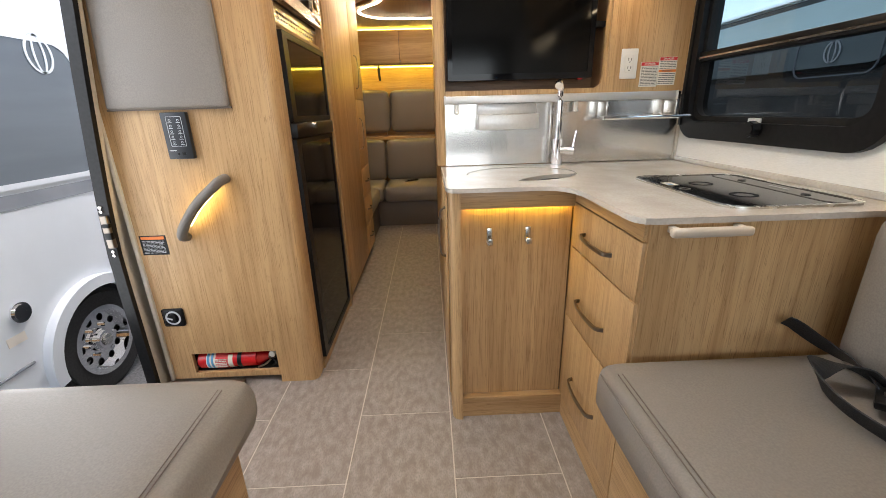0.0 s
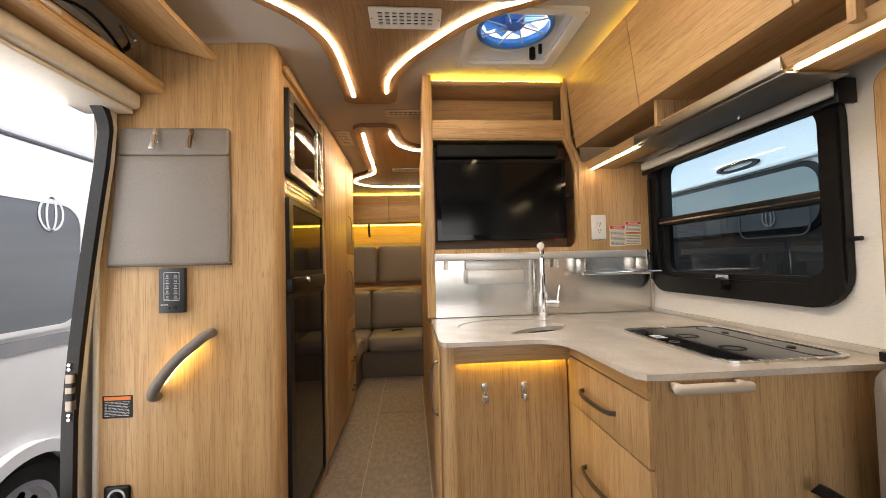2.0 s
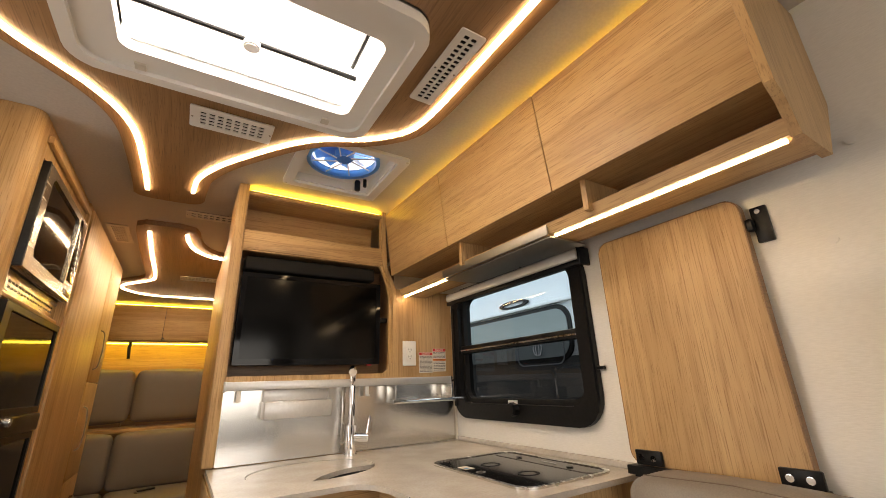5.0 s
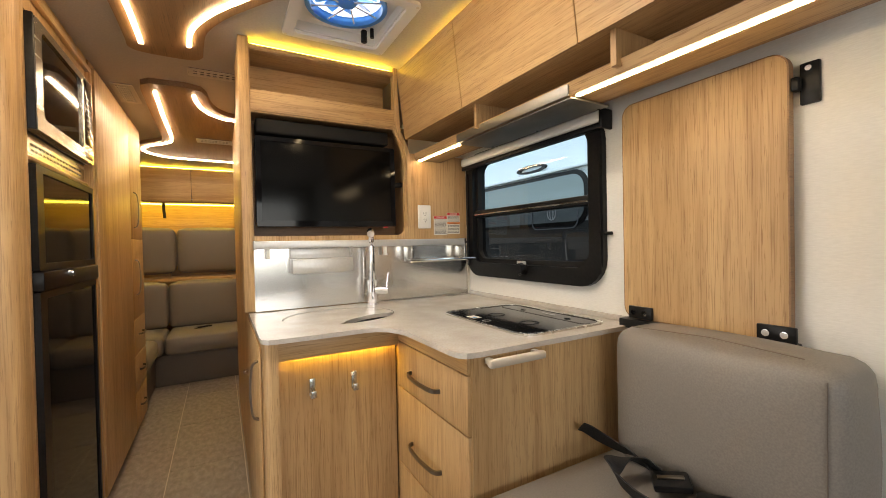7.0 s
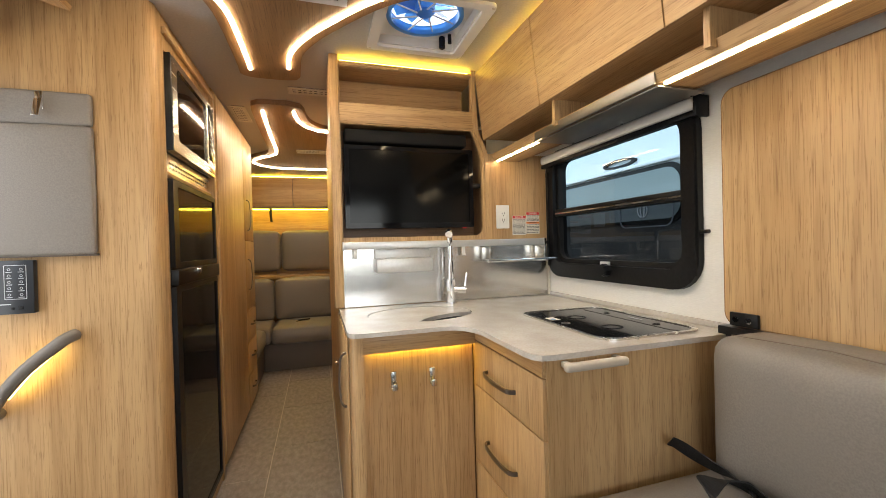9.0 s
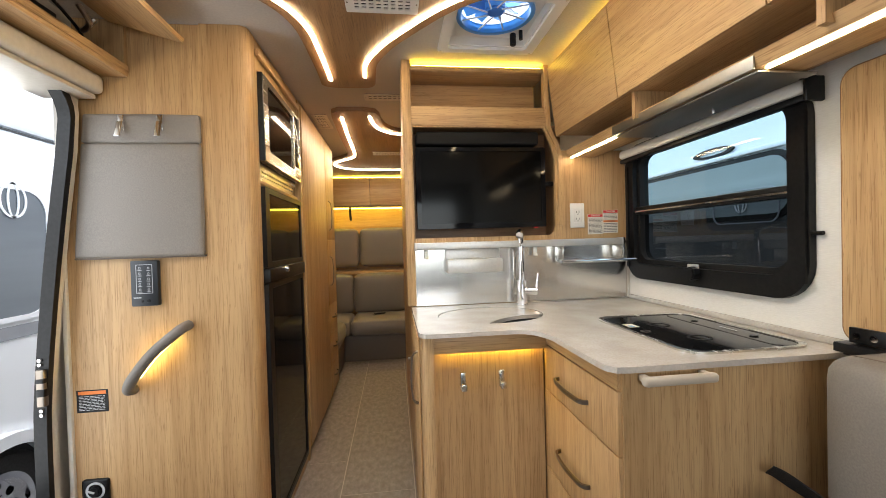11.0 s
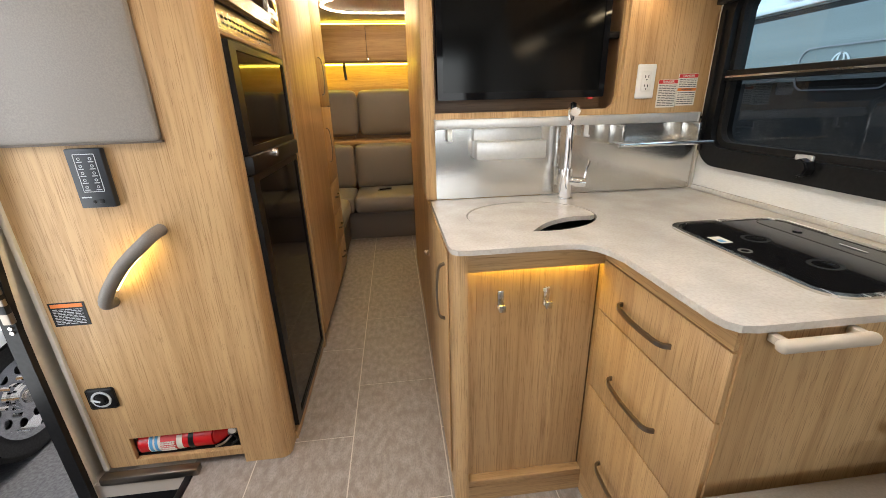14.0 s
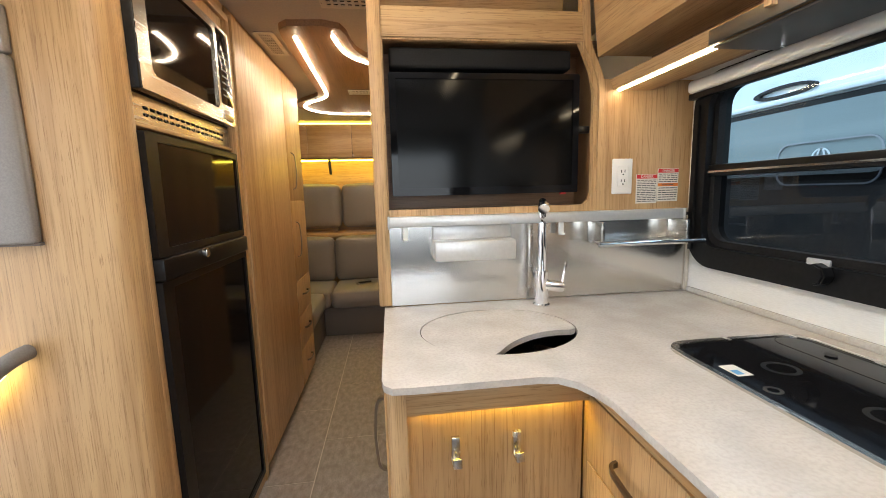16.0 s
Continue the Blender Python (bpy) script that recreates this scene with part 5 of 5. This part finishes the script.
for x0, x1 in ((-0.50, 0.13), (0.15, 0.78), (0.80, 1.43)):
    hc = thing("head_cushion", "taupe leatherette head cushion on the rear wall", "cushion", group="head cushions")
    part("pad", cushion(x0, x1, 5.48, 5.60, 0.92, 1.37, 0.045, 0.016), LEATHER, hc)
    part("backing", box(x0 + 0.05, x1 - 0.05, 5.59, 5.715, 0.877, 1.26), WOOD_X, hc)
rc = thing("rear_cabinet", "oak overhead cabinet across the rear wall", "cabinet")
part("body", box(XL + 0.005, XR - 0.005, 5.43, 5.715, 1.645, 1.975), WOOD_X, rc)
for x0, x1 in ((XL + 0.01, -0.155), (-0.15, 0.288), (0.292, 0.80), (0.804, 1.6)):
    part("door", box(x0, x1, 5.412, 5.43, 1.647, 1.973, 0.002), WOOD_X, rc)
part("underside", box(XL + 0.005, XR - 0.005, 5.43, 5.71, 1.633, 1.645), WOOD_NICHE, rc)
part("light_strip", box(XL + 0.05, XR - 0.05, 5.60, 5.62, 1.623, 1.632), LED_AMBER, rc, "glowing amber strip")
part("light_strip", box(XL + 0.05, XR - 0.05, 5.445, 5.46, 1.977, 1.987), LED_AMBER, rc, "glowing amber strip")
# black bead put in for the shadow between the doors
part("joint", box(0.2885, 0.2915, 5.416, 5.425, 1.647, 1.973), BLACK, rc)
part("pull", cyl((0.298, 5.404, 1.663), (0.298, 5.412, 1.663), 0.008, 12), CHROME, rc)
lamp = thing("reading_lamp", "slim black reading lamp under the rear cabinet", "lamp")
part("stem", tube([(0.045, 5.50, 1.632), (0.045, 5.49, 1.565), (0.055, 5.47, 1.475)], 0.014, 8, 0.5), BLACK, lamp)
rem = thing("remote_control", "small dark remote lying on the sofa seat", "remote")
ob = part("body", box(-0.06, 0.06, -0.018, 0.018, 0, 0.012, 0.004), BLACK, rem)
ob.matrix_basis = pose(0.39, 4.85, 0.445, 0, 0, 25)
ob = part("cord", tube(smooth_line([(-0.05, 0.0, 0.004), (-0.09, -0.02, 0.004), (-0.08, -0.06, 0.004)], 4), 0.003, 6), NICKEL, rem)
ob.matrix_basis = pose(0.39, 4.85, 0.445, 0, 0, 25)

# ---- outside: the white camper van beside the entry ----
XV = -1.62
van = thing("camper_van", "white camper van parked beside the entry", "van")
wy, wz, wr = 2.99, -0.25, 0.345
arch = [(wy + 0.39 * math.cos(radians(a)), wz + 0.39 * math.sin(radians(a))) for a in range(180, -1, -12)]
lower = [(-2.5, -0.32), (wy - 0.39, -0.32)] + arch + [(wy + 0.39, -0.32), (5.4, -0.32), (5.4, 1.9), (-2.5, 1.9)]
part("body", prism([lower], XV - 0.06, XV, "x"), BODY, van)
part("underbody", box(XV - 1.9, XV - 0.5, -2.4, 5.3, -0.3, 1.88), BLACK_MATT, van)
part("roof", box(XV - 2.0, XV + 0.01, -2.5, 5.4, 1.905, 2.6, 0.05), BODY, van)
part("roof_seam", box(XV - 0.01, XV + 0.006, -2.5, 5.4, 1.892, 1.904), BLACK, van)
band = rrect(-2.3, 0.83, 3.36, 1.56, 0.14)
part("window_band", prism([band], XV + 0.001, XV + 0.010, "x"), VAN_GLASS, van, "glossy window band, sky reflection in its colour")
part("band_trim", prism([rrect(-2.33, 0.80, 3.39, 1.59, 0.16), band], XV + 0.001, XV + 0.014, "x"), BODY, van)
part("body_stripe", box(XV + 0.001, XV + 0.005, -2.5, 5.4, 0.70, 0.775), BODY_GREY, van, "grey stripe")
# grey strip paints in the shade line of the body crease
part("body_crease", box(XV - 0.002, XV + 0.007, -2.5, wy - 0.47, -0.115, -0.10, 0.003), BODY_GREY, van)
part("door_joint", box(XV + 0.0005, XV + 0.003, 2.1, 2.106, -0.32, -0.1), BLACK, van)
flare = prism([[(wy + 0.445 * math.cos(radians(a)), wz + 0.445 * math.sin(radians(a))) for a in range(188, -9, -7)] + [(wy + 0.375 * math.cos(radians(a)), wz + 0.375 * math.sin(radians(a))) for a in range(-8, 189, 7)]], XV - 0.01, XV + 0.055, "x")
part("wheel_flare", flare, BODY, van)
part("arch_liner", prism([[(wy + 0.5 * math.cos(radians(a)), wz + 0.5 * math.sin(radians(a))) for a in range(0, 360, 15)]], XV - 0.5, XV - 0.45, "x"), BLACK_MATT, van)
wheel = part("wheel", turned(prism([ellipse(0, 0, wr, wr, 40), ellipse(0, 0, 0.225, 0.225, 40)], -0.22, -0.02, "x"), Matrix.Translation((XV, wy, wz))), RUBBER, van, "black tyre")
part("tyre_bead", turned(prism([ellipse(0, 0, wr - 0.03, wr - 0.03, 40), ellipse(0, 0, 0.23, 0.23, 40)], -0.02, -0.005, "x"), Matrix.Translation((XV, wy, wz))), RUBBER, wheel)
part("rim", turned(prism([ellipse(0, 0, 0.23, 0.23, 40), ellipse(0, 0, 0.195, 0.195, 40)], -0.06, 0.0, "x"), Matrix.Translation((XV, wy, wz))), CHROME, wheel, "chrome rim")
holes = [ellipse(0.15 * math.cos(2 * math.pi * i / 10), 0.15 * math.sin(2 * math.pi * i / 10), 0.026, 0.026, 12) for i in range(10)]
part("wheel_cover", turned(prism([ellipse(0, 0, 0.196, 0.196, 40)] + holes, -0.06, -0.045, "x"), Matrix.Translation((XV, wy, wz))), CHROME, wheel)
part("hub", turned(cyl((-0.045, 0, 0), (0.0, 0, 0), 0.075, 24, 0.012), Matrix.Translation((XV, wy, wz))), CHROME, wheel)
part("hub_cap", turned(cyl((0.0, 0, 0), (0.012, 0, 0), 0.04, 24, 0.004), Matrix.Translation((XV, wy, wz))), STEEL_H, wheel)
for i in range(6):
    a = 2 * math.pi * i / 6
    part("lug_nut", turned(cyl((-0.045, 0.1 * math.cos(a), 0.1 * math.sin(a)), (-0.02, 0.1 * math.cos(a), 0.1 * math.sin(a)), 0.014, 8), Matrix.Translation((XV, wy, wz))), CHROME, wheel)
part("fuel_cap", cyl((XV, 2.535, 0.186), (XV + 0.03, 2.535, 0.186), 0.055, 24, 0.01), CHROME, van, "chrome filler cap")
part("sticker", box(XV + 0.0005, XV + 0.003, 2.43, 2.53, 0.03, 0.08), PAPER, van)


def emblem(parent, x, y, z, s, mat, side=1):
    """A plain mark: two leaf-shaped outlines and a centre bar."""
    for k in (1.0, 0.45):
        o = [(y + s * k * 0.42 * math.sin(radians(a)), z + s * 0.5 * (math.cos(radians(a)))) for a in range(0, 360, 12)]
        i = [(y + s * (k * 0.42 - 0.07) * math.sin(radians(a)), z + s * 0.44 * (math.cos(radians(a)))) for a in range(0, 360, 12)]
        part("emblem", prism([o, i], x, x + side * 0.003, "x"), mat, parent, "plain white leaf-like mark")


emblem(van, XV + 0.012, 3.145, 1.497, 0.21, BODY)

# the coach seen through the galley window
XC = 2.72
coach = thing("motor_coach", "white motor coach parked beyond the window, lower side darkened", "van")
part("body", box(XC, XC + 2.0, -2.0, 9.0, -0.35, 2.6, 0.05), BODY, coach)
# lower side darkened: dim view through the tinted pane put in the colour
part("dark_side", box(XC - 0.008, XC - 0.001, -2.0, 9.0, -0.3, 1.30), material("lower_side_dimming", (0.05, 0.055, 0.06), 0.2), coach, "lower side darkened to match the dim lower pane")
part("window", prism([rrect(2.50, 1.30, 4.4, 1.63, 0.10)], XC - 0.02, XC - 0.002, "x"), COACH_GLASS, coach, "side window with a teal reflection in its colour")
part("window_trim", prism([rrect(2.47, 1.27, 4.43, 1.66, 0.12), rrect(2.50, 1.30, 4.4, 1.63, 0.10)], XC - 0.016, XC - 0.002, "x"), BLACK, coach)
part("window", prism([rrect(-0.2, 1.30, 2.3, 1.63, 0.10)], XC - 0.02, XC - 0.002, "x"), COACH_GLASS, coach)
part("vent_handle", prism([ellipse(3.03, 1.735, 0.17, 0.032, 30), ellipse(3.03, 1.735, 0.13, 0.016, 30)], XC - 0.02, XC - 0.001, "x"), BLACK, coach, "oval black vent")
part("stripe", box(XC - 0.012, XC - 0.001, -2.0, 9.0, 1.90, 1.915), BODY_GREY, coach)
part("stripe", box(XC - 0.035, XC - 0.001, -2.0, 9.0, 1.668, 1.698, 0.008), BODY, coach)
part("awning", box(XC - 0.09, XC - 0.001, -2.0, 9.0, 2.02, 2.14, 0.02), BODY, coach)
for y in (0.4, 4.2):
    w = part("wheel", turned(cyl((-0.25, 0, 0), (0.0, 0, 0), 0.345, 32, 0.03), Matrix.Translation((XC + 0.2, y, -0.255))), RUBBER, coach)
    part("rim", turned(cyl((-0.27, 0, 0), (-0.2, 0, 0), 0.22, 32, 0.02), Matrix.Translation((XC + 0.2, y, -0.255))), CHROME, w)
emblem(coach, XC - 0.025, 2.80, 1.37, 0.11, BODY, -1)
part("outline", prism([rrect(2.55, 1.25, 3.02, 1.46, 0.06), rrect(2.557, 1.257, 3.013, 1.453, 0.055)], XC - 0.026, XC - 0.0205, "x"), BODY_GREY, coach)

# ---- floor tiles, last ----
TW, TL, G = 0.3525, 0.617, 0.0042
tile_mesh = {}
x_cols = [(-0.785 + TW * i, (0.0 if i % 2 == 0 else TL / 2)) for i in range(7)]
y_base = 1.553 - 4 * TL
for i, (x0, shift) in enumerate(x_cols):
    for j in range(-1, 12):
        y0 = y_base + j * TL + shift
        a0, a1, b0, b1 = max(x0, XL), min(x0 + TW, XR), max(y0, YF), min(y0 + TL, YR)
        if a1 - a0 < 0.03 or b1 - b0 < 0.03 or  (b0 > 2.4 and (a1 < 0.0 or a0 > 0.70)):
            continue
        if a0 < -0.31 and b1 > 1.42 and b0 < 2.07:
            a0 = -0.31
        if a1 - a0 < 0.03:
            continue
        w, h = round(a1 - a0, 4), round(b1 - b0, 4)
        if (w, h) not in tile_mesh:
            me = bpy.data.meshes.new("tile")
            bm = box(G / 2, w - G / 2, G / 2, h - G / 2, -0.003, 0.0)
            bm.to_mesh(me)
            bm.free()
            me.materials.append(TILE)
            tile_mesh[(w, h)] = me
        ob = new("tile", tile_mesh[(w, h)])
        ob.location = (a0, b0, 0)
        ob.parent = floor
